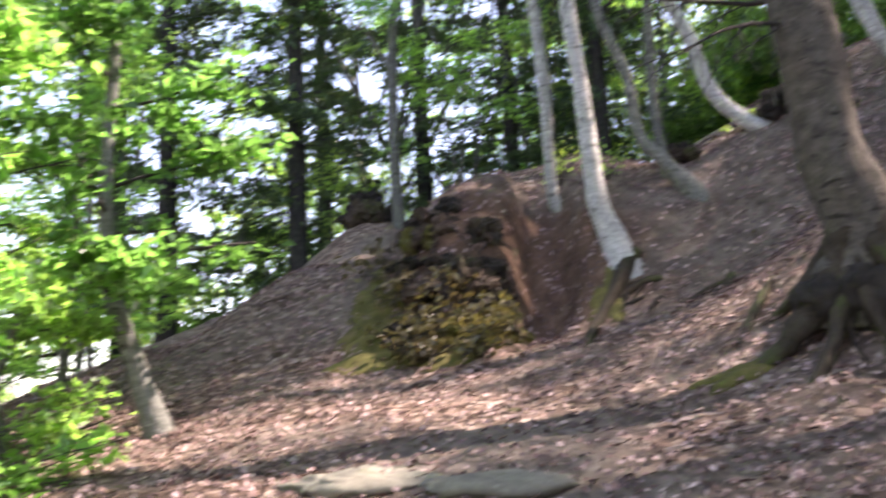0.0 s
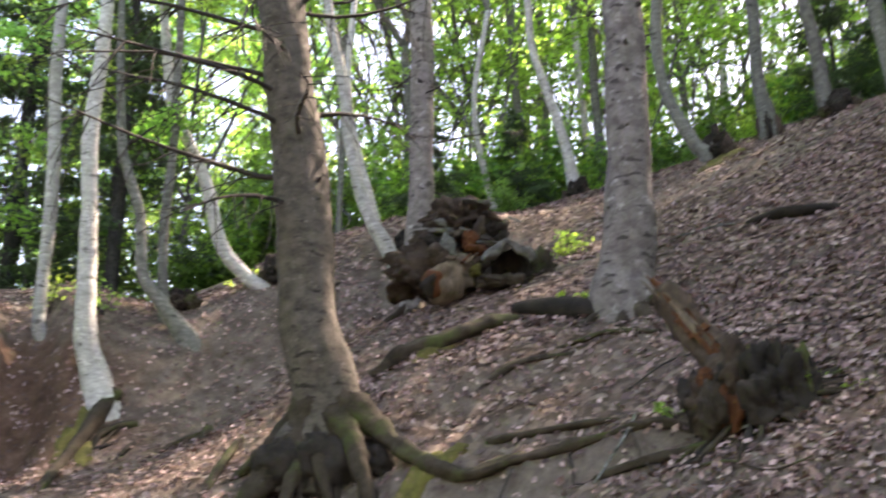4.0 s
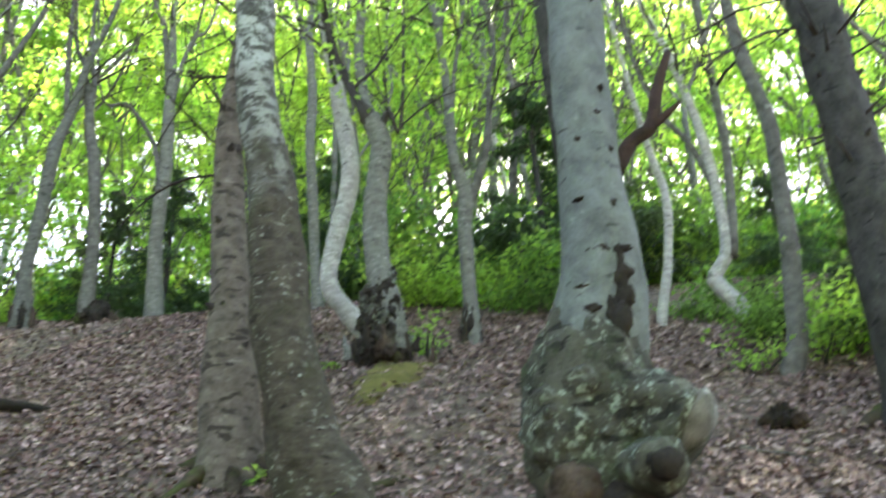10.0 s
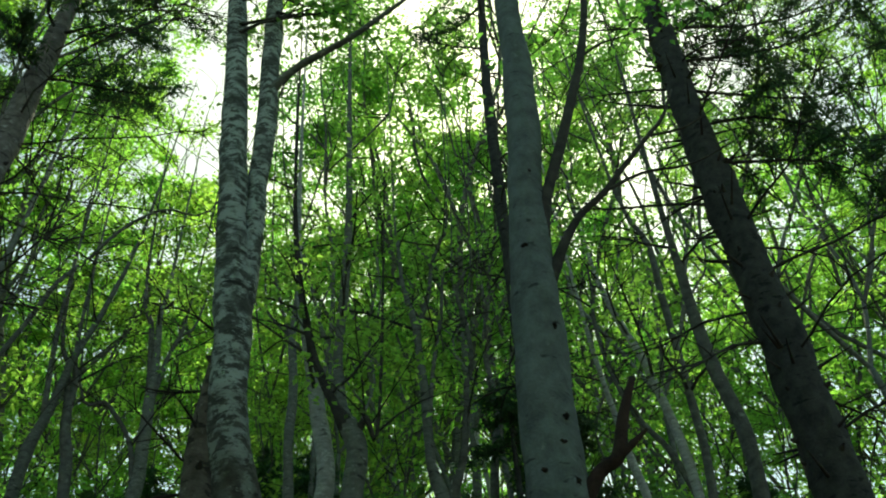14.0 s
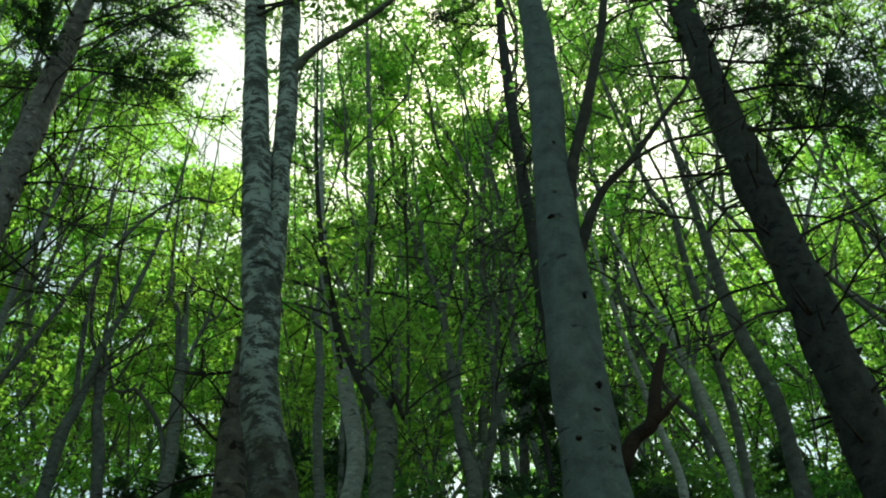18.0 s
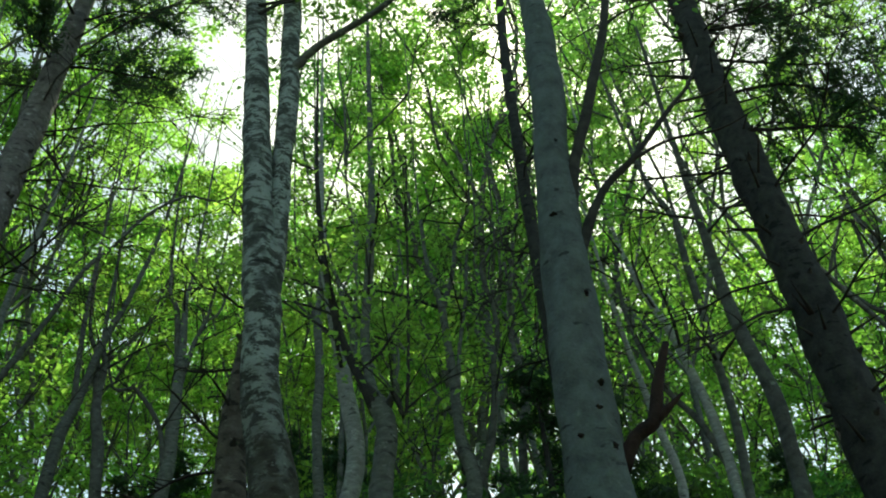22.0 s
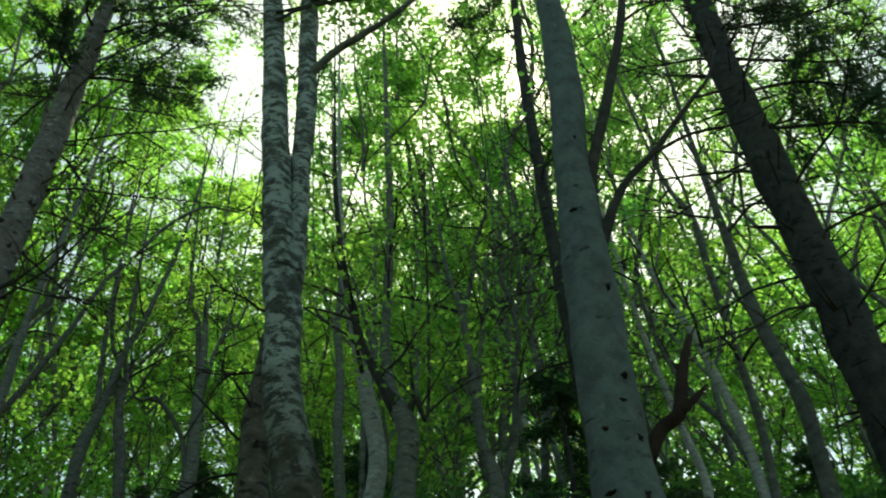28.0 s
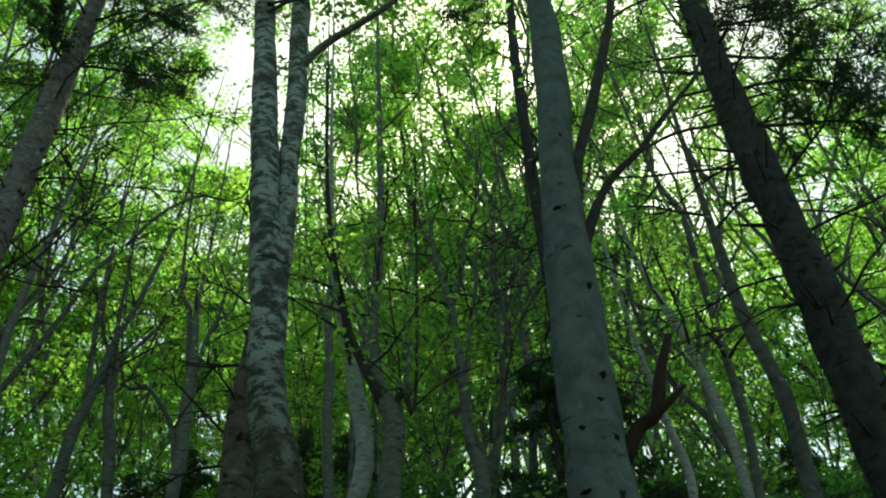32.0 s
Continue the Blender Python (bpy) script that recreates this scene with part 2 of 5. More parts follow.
def soil():
    m, nt, b = mat("forest_soil", 0.95)
    v = coords(nt)
    big, mid, fine = noise_tex(nt, v, 0.55, 4), noise_tex(nt, v, 5.0, 7, 0.7), noise_tex(nt, v, 45.0, 6, 0.7)
    dirt = ramp(nt, mid, [(0.3, (0.062, 0.049, 0.041)), (0.55, (0.157, 0.128, 0.108)), (0.75, (0.265, 0.23, 0.2))])
    vo = node(nt, "ShaderNodeTexVoronoi", Scale=17.0)
    nt.links.new(v, vo.inputs["Vector"])
    sep = nt.nodes.new("ShaderNodeSeparateColor")
    nt.links.new(vo.outputs["Color"], sep.inputs[0])
    old = ramp(nt, sep.outputs[0], [(0.0, (0.035, 0.024, 0.018)), (0.5, (0.11, 0.072, 0.056)), (0.85, (0.23, 0.165, 0.135)), (1.0, (0.38, 0.31, 0.27))])
    col = mix(nt, step(nt, big, 0.40, 0.56), dirt, old)
    geo = nt.nodes.new("ShaderNodeNewGeometry")
    pos = nt.nodes.new("ShaderNodeSeparateXYZ")
    nt.links.new(geo.outputs["Normal"], pos.inputs[0])
    col = mix(nt, step(nt, pos.outputs[2], 0.78, 0.62), col, dirt)
    # a pocket of red-brown loam where the gully is washed out
    away = nt.nodes.new("ShaderNodeVectorMath")
    away.operation = "DISTANCE"
    away.inputs[1].default_value = (-.35, 9.2, 3.0)
    nt.links.new(v, away.inputs[0])
    edge = nt.nodes.new("ShaderNodeMath")
    edge.operation = "MULTIPLY_ADD"
    edge.inputs[1].default_value = 1.3
    nt.links.new(noise_tex(nt, v, 2.6, 5), edge.inputs[0])
    nt.links.new(away.outputs["Value"], edge.inputs[2])
    loam = ramp(nt, mid, [(0.3, (0.05, 0.03, 0.022)), (0.55, (0.13, 0.078, 0.055)), (0.78, (0.24, 0.165, 0.125))])
    col = mix(nt, step(nt, edge.outputs[0], 2.1, 1.6), col, loam)
    col = mix(nt, step(nt, fine, 0.60, 0.75), col, (0.05, 0.035, 0.025))
    col = mix(nt, step(nt, noise_tex(nt, v, 1.1, 8, 0.7), 0.66, 0.72), col, (0.10, 0.12, 0.03))
    nt.links.new(col, b.inputs["Base Color"])
    add = nt.nodes.new("ShaderNodeMath")
    nt.links.new(mid, add.inputs[0])
    nt.links.new(fine, add.inputs[1])
    bump(nt, b, add.outputs[0], 0.7, 0.03)
    return m


SOIL = soil()
MOSS = bark("moss", (0.045, 0.042, 0.014), (0.12, 0.115, 0.03), (0.17, 0.12, 0.07), 0.56)
STONE = bark("weathered_stone", (0.12, 0.115, 0.095), (0.25, 0.24, 0.195), (0.34, 0.35, 0.28), 0.6, (0.14, 0.17, 0.08), 0.58)


# ---- shaping helpers ----
def sp(v, w):
    return w * np.logaddexp(0, np.asarray(v, float) / w)


def sig(v):
    return 1 / (1 + np.exp(-np.clip(v, -30, 30)))


def ripple(x, y, k):
    """Uneven waves of a length of about 6/k metres, between -1 and 1."""
    return (np.sin(k * x + 1.7 * np.sin(.63 * k * y + .5)) * np.cos(.87 * k * y + 1.3 * np.sin(.71 * k * x + 2.1)) + .5 * np.sin(1.9 * k * (x * .6 + y * .8) + np.sin(1.3 * k * (x * .8 - y * .6)))) / 1.5


def height(x, y):
    """The hillside: a path bench, the slope above it, an eroded bank with a ledge, a gully, and the drop to the valley."""
    x, y = np.asarray(x, float), np.asarray(y, float)
    u = .943 * x + .333 * y
    P = .25 * np.clip(y, -14, 60) + .02 * x
    S = .72 * u - 1.05 - .40 * sp(u - 11.6, .6) - .28 * sp(u - 48, 4)
    g = sp(S - P, .22) + P
    g = g + (1.25 + .6 * sig((x - 1) / .4)) * sig((y - 9.5) / .3) * sig((x + 1.15) / .22) * sig((5.4 - x) / .9) * sig((18 - y) / 1.5)
    g = g + (.58 + .3 * np.exp(-((x + 2.7) / .8) ** 2)) * sig((y - 9.0) / .3) * sig((x + 3.9) / .3) * sig((.95 - x) / .22)
    g = g - (.8 - .35 * sig((y - 9.8) / .15)) * np.exp(-((x + .12 - .08 * np.sin(2.1 * y)) / .29) ** 4) * sig((y - 8.85) / .2) * sig((10.6 - y) / .2)
    g = g + .75 * np.exp(-(((x - 2.9) / 2.0) ** 2 + ((y - 7.6) / 1.6) ** 2))
    g = g + .72 * np.exp(-(((x + 1.2) / .75) ** 2 + ((y - 9.35) / .85) ** 2))
    g = g + .5 * np.exp(-(((x + 3) / 1.5) ** 2 + ((y - 14.5) / 1.2) ** 2))
    g = g - .85 * sp(-(x + 5.9), .4) + .80 * sp(-(x + 26), 3)
    g = g - .7 * sp(y - 16, .6) * sig(-(x - 1) / 1.5) + .6 * sp(y - 36, 3) * sig(-(x - 1) / 1.5)
    # the lip under the long fir root, washed out below
    off, run = -.756 * (x - 2.2) - .655 * (y - 5.9), .655 * (x - 2.2) - .756 * (y - 5.9)
    g = g - .26 * sig((off - .1) / .025) * np.exp(-np.clip(off, 0, 9) / .6) * sig((run + .1) / .12) * sig((2.3 - run) / .2)
    rough = .3 + np.exp(-(((x - 2.6) / 1.1) ** 2 + ((y - 5.4) / 1.5) ** 2)) * 1.2
    return g + .05 * ripple(x, y, 1.6) + rough * (.045 * ripple(x + 3, y, 5.0) + .022 * ripple(x, y + 5, 13.0) + .014 * ripple(x + 7, y, 26.0))


def H(x, y):
    return float(height(x, y))


def mesh(name, verts, faces, material, smooth=True):
    me = bpy.data.meshes.new(name)
    verts = np.asarray(verts, np.float32).reshape(-1, 3)
    if isinstance(faces, np.ndarray):
        n, k = faces.shape
        me.vertices.add(len(verts))
        me.vertices.foreach_set("co", verts.ravel())
        me.loops.add(n * k)
        me.loops.foreach_set("vertex_index", faces.astype(np.int32).ravel())
        me.polygons.add(n)
        me.polygons.foreach_set("loop_start", np.arange(0, n * k, k, dtype=np.int32))
        me.polygons.foreach_set("loop_total", np.full(n, k, np.int32))
        me.update(calc_edges=True)
    else:
        me.from_pydata(verts.tolist(), [], faces)
    me.polygons.foreach_set("use_smooth", np.full(len(me.polygons), smooth))
    me.materials.append(material)
    me.update()
    return me


def part(name, me, parent=None, label="", loc=None):
    ob = new(name, me)
    if parent:
        ob.parent = parent
    if loc is not None:
        ob.location = loc
    return tagged(ob, label)


def thing(name, loc, label, category, group="", kind=""):
    ob = new(name)
    ob.empty_display_size = 0.1
    ob.location = loc
    return tagged(ob, label, category, group, kind)


def spline(pts, n):
    """A smooth line of n points through rows of x, y, z, radius."""
    p = np.asarray(pts, float)
    if len(p) == 2:
        return p[0] + (p[1] - p[0]) * np.linspace(0, 1, n)[:, None]
    q = np.vstack([2 * p[0] - p[1], p, 2 * p[-1] - p[-2]])
    t = np.linspace(0, len(p) - 1 - 1e-6, n)
    i = t.astype(int)
    f = (t - i)[:, None]
    a, b, c, d = q[i], q[i + 1], q[i + 2], q[i + 3]
    out = .5 * (2 * b + (c - a) * f + (2 * a - 5 * b + 4 * c - d) * f ** 2 + (3 * b - a - 3 * c + d) * f ** 3)
    out[:, 3] = np.maximum(out[:, 3], .002)
    return out


def fbm3(p, seed, freq, octaves=3):
    """Smooth uneven values between about -1 and 1 at rows of x, y, z."""
    r = np.random.default_rng(seed)
    out, amp = np.zeros(p.shape[:-1]), 1.0
    for _ in range(octaves):
        for _ in range(5):
            d = r.normal(size=3)
            q = p @ (d * freq) + r.uniform(0, 6.28)
            out = out + amp * .33 * np.sin(q + .9 * np.sin(p @ (r.normal(size=3) * freq * .8)))
        freq, amp = freq * 2.1, amp * .55
    return out


def tube(pts, segs=10, rings=None, lump=0.05, seed=0, flare=0.0, cap=True, rough=0.0):
    """Verts and faces of an uneven tapering limb along rows of x, y, z, radius; flare widens and lobes its foot."""
    rng = np.random.default_rng(seed)
    p = spline(pts, rings or max(4, 4 * len(pts)))
    way = np.gradient(p[:, :3], axis=0)
    way /= np.linalg.norm(way, axis=1)[:, None] + 1e-9
    ref = np.array([.31, .95, .05])
    a = np.cross(way, ref)
    a /= np.linalg.norm(a, axis=1)[:, None] + 1e-9
    b = np.cross(way, a)
    th = np.linspace(0, 2 * np.pi, segs, endpoint=False)
    run = np.r_[0, np.cumsum(np.linalg.norm(np.diff(p[:, :3], axis=0), axis=1))]
    k = rng.uniform(0, 6.28, 6)
    r = p[:, 3][:, None] * (1 + lump * (np.sin(2 * th + k[0] + 3 * run[:, None]) + np.sin(3 * th + k[1] - 4.1 * run[:, None]) + .8 * np.sin(th + k[2] + 7 * run[:, None]) + .7 * np.sin(5 * th + k[5] + 9 * run[:, None])))
    if flare:
        fall = np.exp(-run / .28)[:, None]
        r = r * (1 + flare * fall * (.55 + .45 * np.sin(5 * th + k[3]) + .3 * np.sin(3 * th + k[4])))
    if rough:
        flat = p[:, None, :3] + p[:, 3][:, None, None] * (np.cos(th)[None, :, None] * a[:, None] + np.sin(th)[None, :, None] * b[:, None])
        r = r * (1 + rough * fbm3(flat * np.array([1, 1, .6]), seed + 9, 9.0, 3))
    v = p[:, None, :3] + r[..., None] * (np.cos(th)[None, :, None] * a[:, None] + np.sin(th)[None, :, None] * b[:, None])
    n = len(p)
    v = v.reshape(-1, 3)
    i, j = np.meshgrid(np.arange(n - 1), np.arange(segs), indexing="ij")
    i, j = i.ravel(), j.ravel()
    f = np.stack([i * segs + j, i * segs + (j + 1) % segs, (i + 1) * segs + (j + 1) % segs, (i + 1) * segs + j], 1)
    if cap:
        v = np.vstack([v, p[0, :3], p[-1, :3] + way[-1] * p[-1, 3] * .3])
        e = np.arange(segs)
        low = np.stack([(e + 1) % segs, e, np.full(segs, n * segs), np.full(segs, n * segs)], 1)
        top = np.stack([(n - 1) * segs + e, (n - 1) * segs + (e + 1) % segs, np.full(segs, n * segs + 1), np.full(segs, n * segs + 1)], 1)
        faces = f.tolist() + low[:, :3].tolist() + top[:, :3].tolist()
        return v, faces
    return v, f


def limb(name, pts, material, parent=None, origin=(0, 0, 0), label="", **kw):
    q = [(x - origin[0], y - origin[1], z - origin[2], r) for x, y, z, r in pts]
    v, f = tube(q, **kw)
    return part(name, mesh(name, v, f, material), parent, label)


def joined_tubes(lines, segs=5, seed=0):
    vs, fs, at = [], [], 0
    for n, l in enumerate(lines):
        v, f = tube(l, segs=segs, rings=max(3, len(l) + 1), lump=.04, seed=seed + n, cap=False)
        vs.append(v)
        fs.append(f + at)
        at += len(v)
    return np.vstack(vs), np.vstack(fs)


def leaves(centres, size, rng, flat=0.55, shape=0.62, fold=0.18):
    """One four-cornered pointed blade at each centre; flat keeps the blades near level."""
    n = len(centres)
    nrm = rng.normal(size=(n, 3)) * np.array([1, 1, 1]) * (1 - flat) + np.array([0, 0, flat * 1.6])
    nrm /= np.linalg.norm(nrm, axis=1)[:, None]
    a = np.cross(nrm, rng.normal(size=(n, 3)))
    a /= np.linalg.norm(a, axis=1)[:, None] + 1e-9
    b = np.cross(nrm, a)
    s = (size * rng.uniform(.65, 1.3, n))[:, None]
    c = np.asarray(centres)
    v = np.stack([c - a * s * .5, c + b * s * shape * .5 + nrm * s * fold - a * s * .08, c + a * s * .5, c - b * s * shape * .5 + nrm * s * fold - a * s * .08], 1)
    f = np.arange(4 * n).reshape(-1, 4)
    return v.reshape(-1, 3), f


def crag(centre, size, seed, rough=0.35, n=40, m=26, freq=4.0, stretch=(1, 1, .55)):
    """A broken, furrowed lump of rotten wood or burl."""
    th, ph = np.meshgrid(np.linspace(0, 2 * np.pi, n, endpoint=False), np.linspace(.0, np.pi, m), indexing="ij")
    d = np.stack([np.cos(th) * np.sin(ph), np.sin(th) * np.sin(ph), np.cos(ph)], -1)
    q = d * np.asarray(size) / max(size) * np.asarray(stretch)
    ridge = 1 - 2 * np.abs(fbm3(q, seed + 1, freq * 1.5, 3))
    r = 1 + rough * (.7 * fbm3(q, seed, freq * .6, 2) + .4 * ridge)
    r = np.where((ph < .01) | (ph > 3.13), 1 - .2 * rough, r)
    v = (np.asarray(centre) + d * r[..., None] * np.asarray(size)).reshape(-1, 3)
    i, j = np.meshgrid(np.arange(n), np.arange(m - 1), indexing="ij")
    i, j = i.ravel(), j.ravel()
    f = np.stack([i * m + j, i * m + j + 1, ((i + 1) % n) * m + j + 1, ((i + 1) % n) * m + j], 1)
    return v, f


def shard(base, way, length, width, seed):
    """A flat pointed splinter."""
    r = np.random.default_rng(seed)
    w = np.asarray(way, float) / np.linalg.norm(way)
    a = np.cross(w, r.normal(size=3))
    a /= np.linalg.norm(a)
    b = np.cross(w, a)
    base = np.asarray(base, float)
    rows = []
    for t, k in ((0, 1), (.35, .95), (.7, .6), (.9, .3)):
        c = base + w * length * t + a * r.normal() * width * .12
        rows += [c + a * width * k * .5, c + b * width * k * .2, c - a * width * k * .5, c - b * width * k * .2]
    rows.append(base + w * length)
    f = [(4 * g + e, 4 * g + (e + 1) % 4, 4 * g + 4 + (e + 1) % 4, 4 * g + 4 + e) for g in range(3) for e in range(4)] + [(12 + e, 12 + (e + 1) % 4, 16) for e in range(4)]
    return np.array(rows), f


def patch(x, y, rx, ry, lift, seed, n=30, m=9):
    """An uneven skin on the ground, such as moss, thin at its ragged rim."""
    r = np.random.default_rng(seed)
    k = r.uniform(0, 6.28, 4)
    th = np.linspace(0, 2 * np.pi, n, endpoint=False)
    rim = 1 + .22 * np.sin(3 * th + k[0]) + .16 * np.sin(5 * th + k[1]) + .1 * np.sin(9 * th + k[2])
    v = [(x, y, H(x, y) + lift)]
    for g in range(1, m + 1):
        q = g / m
        px, py = x + rx * q * rim * np.cos(th), y + ry * q * rim * np.sin(th)
        up = lift * (1 - q ** 3) * (1 + .5 * ripple(px * 6, py * 6, 2.2)) - (.05 if g == m else 0)
        v += list(zip(px, py, height(px, py) + up))
    f = [(0, 1 + e, 1 + (e + 1) % n) for e in range(n)]
    f += [(1 + (g - 1) * n + e, 1 + g * n + e, 1 + g * n + (e + 1) % n, 1 + (g - 1) * n + (e + 1) % n) for g in range(1, m) for e in range(n)]
    return np.array(v), f


def join(pieces):
    vs, fs, at = [], [], 0
    for v, f in pieces:
        vs.append(v)
        fs.append(np.asarray(f) + at)
        at += len(v)
    return np.vstack(vs), np.vstack(fs)


# ---- ground ----
def spread(lo, hi, fine_lo, fine_hi, step_m, grow):
    mid = list(np.arange(fine_lo, fine_hi, step_m))
    out, s, p = [], step_m, fine_lo
    while p > lo:
        s *= grow
        p -= s
        out.append(p)
    back, s, p = [], step_m, mid[-1]
    while p < hi:
        s *= grow
        p += s
        back.append(p)
    return np.array(out[::-1] + mid + back)


gx, gy = spread(-900, 900, -6.0, 13.0, 0.085, 1.12), spread(-900, 900, -3.0, 16.0, 0.085, 1.12)
GX, GY = np.meshgrid(gx, gy, indexing="ij")
gi, gj = np.meshgrid(np.arange(len(gx) - 1), np.arange(len(gy) - 1), indexing="ij")
gi, gj = gi.ravel(), gj.ravel()
gf = np.stack([gi * len(gy) + gj, (gi + 1) * len(gy) + gj, (gi + 1) * len(gy) + gj + 1, gi * len(gy) + gj + 1], 1)
part("ground", mesh("ground", np.stack([GX, GY, height(GX, GY)], -1), gf, SOIL), None, "brown forest hillside soil with dry leaves and bare eroded bank")
tagged(bpy.data.objects["ground"], category="ground", kind="structure")


# ---- trees ----
def rel(pts, o):
    return [(x - o[0], y - o[1], z - o[2], r) for x, y, z, r in pts]


def spray(line, n, rng, wide, thick, droop=0.0):
    """Leaf places in a flat spray round the outer part of a twig."""
    p = np.asarray(line)[:, :3]
    t = rng.uniform(.25, 1.05, n) * (len(p) - 1)
    i = np.clip(t.astype(int), 0, len(p) - 2)
    c = p[i] + (p[i + 1] - p[i]) * (t - i)[:, None]
    off = rng.normal(size=(n, 3)) * np.array([wide, wide, thick])
    off[:, 2] -= droop * np.hypot(off[:, 0], off[:, 1])
    return c + off


def grow_limb(start, azim, rise, length, r, rng, bend=0.25, n=5):
    pts, p = [], np.array(start, float)
    for k in range(n):
        pts.append((*p, max(.004, r * (1 - .8 * k / (n - 1)))))
        p = p + np.array([math.cos(azim) * math.cos(rise), math.sin(azim) * math.cos(rise), math.sin(rise)]) * length / (n - 1)
        azim += rng.normal() * bend
        rise += rng.normal() * bend * .6 - .07
    return pts


def at_line(line, f):
    q = spline(line, 24)
    return q[int(np.clip(f, 0, 1) * 23)]


def crown_parts(tree, stems, rng, limbs, length, leaf_n, leaf_size, material, low=0.3, wide=0.30, twigs=3, bark_mat=None, rise=(0.35, 1.0), azim=None, split=True, clump_at=1.5):
    """Limbs and leaf sprays for the given stems (lines in the tree's own frame)."""
    tips, rest = [], []
    for s in stems:
        for k in range(limbs):
            f = low + (1 - low) * (k + rng.uniform(0, 1)) / limbs
            q = at_line(s, f)
            az = rng.uniform(0, 6.283) if azim is None else rng.normal(azim, 1.0)
            l = grow_limb(q[:3], az, rng.uniform(*rise), length * rng.uniform(.6, 1.25) * (1.05 - .4 * f), max(.013, q[3] * .42), rng)
            lines = [l]
            tips.append(l)
            for _ in range(twigs):
                c = at_line(l, rng.uniform(.3, .95))
                w = grow_limb(c[:3], az + rng.normal() * .9, rng.uniform(-.1, .8), length * rng.uniform(.25, .6), max(.006, c[3] * .6), rng, .3, 4)
                lines.append(w)
                tips.append(w)
            rest += lines
            if split:
                v, f = joined_tubes(lines, 4)
                part("branch", mesh("branch", v, f, bark_mat or TWIG), tree)
    if not split:
        v, f = joined_tubes(rest, 3)
        tagged(part("branchwork", mesh("branchwork", v, f, bark_mat or TWIG), tree), kind="stuff")
    per = max(4, leaf_n // len(tips))
    c = np.vstack([spray(l, int(per * 1.8), rng, wide * .62, .045, .15) for l in tips])
    # leaves stand in layered clumps with clear gaps between
    clump = fbm3(c * np.array([1, 1, 1.9]), leaf_n, clump_at, 2) + rng.normal(size=len(c)) * .1
    c = c[clump > np.quantile(clump, .44)]
    v, f = leaves(c, leaf_size, rng)
    part("crown", mesh("crown", v, f, material, False), tree, "light green spring leaves")
    return tips


def background_beech(seed, tall, forks, leaf_n, loc=(0, 0, -200), leaf=.095, split=True, low=.12, reach=.17, thick=.0041):
    """A slender beech of the wood behind: swept foot, narrow V forks that fork again, layered sprays of leaves."""
    rng = np.random.default_rng(seed)
    tree = thing("beech_tree", loc, "slender grey beech with narrow fork and fresh green leaves", "tree", "beeches of the wood")
    h0 = tall * rng.uniform(.14, .32)
    bx, by = rng.normal(size=2) * .22
    r = tall * thick
    trunk = [(.0, 0, -.4, r * 1.6), (bx * .3, by * .3, .15, r * 1.3), (bx, by, h0 * .5, r), (bx * .6, by * .6, h0, r * .95)]
    v, f = tube(trunk, segs=9, rings=16, seed=seed, flare=.5)
    part("trunk", mesh("trunk", v, f, BEECH_WHITE if split and seed % 4 == 1 else BEECH), tree)
    stems = []

    def rise_up(c, way, out, top, r0, steps):
        """A stem from c that leans out by way, wavers and sweeps upwards to the height top."""
        line, sway = [(c[0], c[1], c[2], r0)], rng.normal(size=2) * .12
        for g in np.linspace(0, 1, steps + 1)[1:]:
            sway = sway * .55 + rng.normal(size=2) * tall * .015
            line.append((c[0] + math.cos(way) * out * g ** .7 + sway[0], c[1] + math.sin(way) * out * g ** .7 + sway[1], c[2] + (top - c[2]) * g, r0 * (1 - .86 * g) + .006))
        return line

    for k in range(forks):
        a = k * 6.283 / forks + rng.uniform(-.5, .5)
        o = tall * rng.uniform(.10, .25)
        s = rise_up(trunk[-1], a, o, tall * (1 - .09 * k), r * .72, 7)
        stems.append(s)
        for _ in range(1 + (k == 0)):
            c = at_line(s, rng.uniform(.08, .5))
            stems.append(rise_up(c, a + rng.choice([-1, 1]) * rng.uniform(.6, 1.6), o * rng.uniform(.6, 1.1), c[2] + (tall - c[2]) * rng.uniform(.55, .9), c[3] * .72, 5))
    for k, s in enumerate(stems):
        v, f = tube(s, segs=6, rings=16, seed=seed + k, cap=False)
        part("stem", mesh("stem", v, f, BEECH if k % 3 == 0 and seed % 2 else STEM), tree)
    crown_parts(tree, stems, rng, 4 if split else 3, tall * reach, leaf_n, leaf, LEAF if seed % 2 else LEAF_BRIGHT, low, .30, split=split)
    return tree


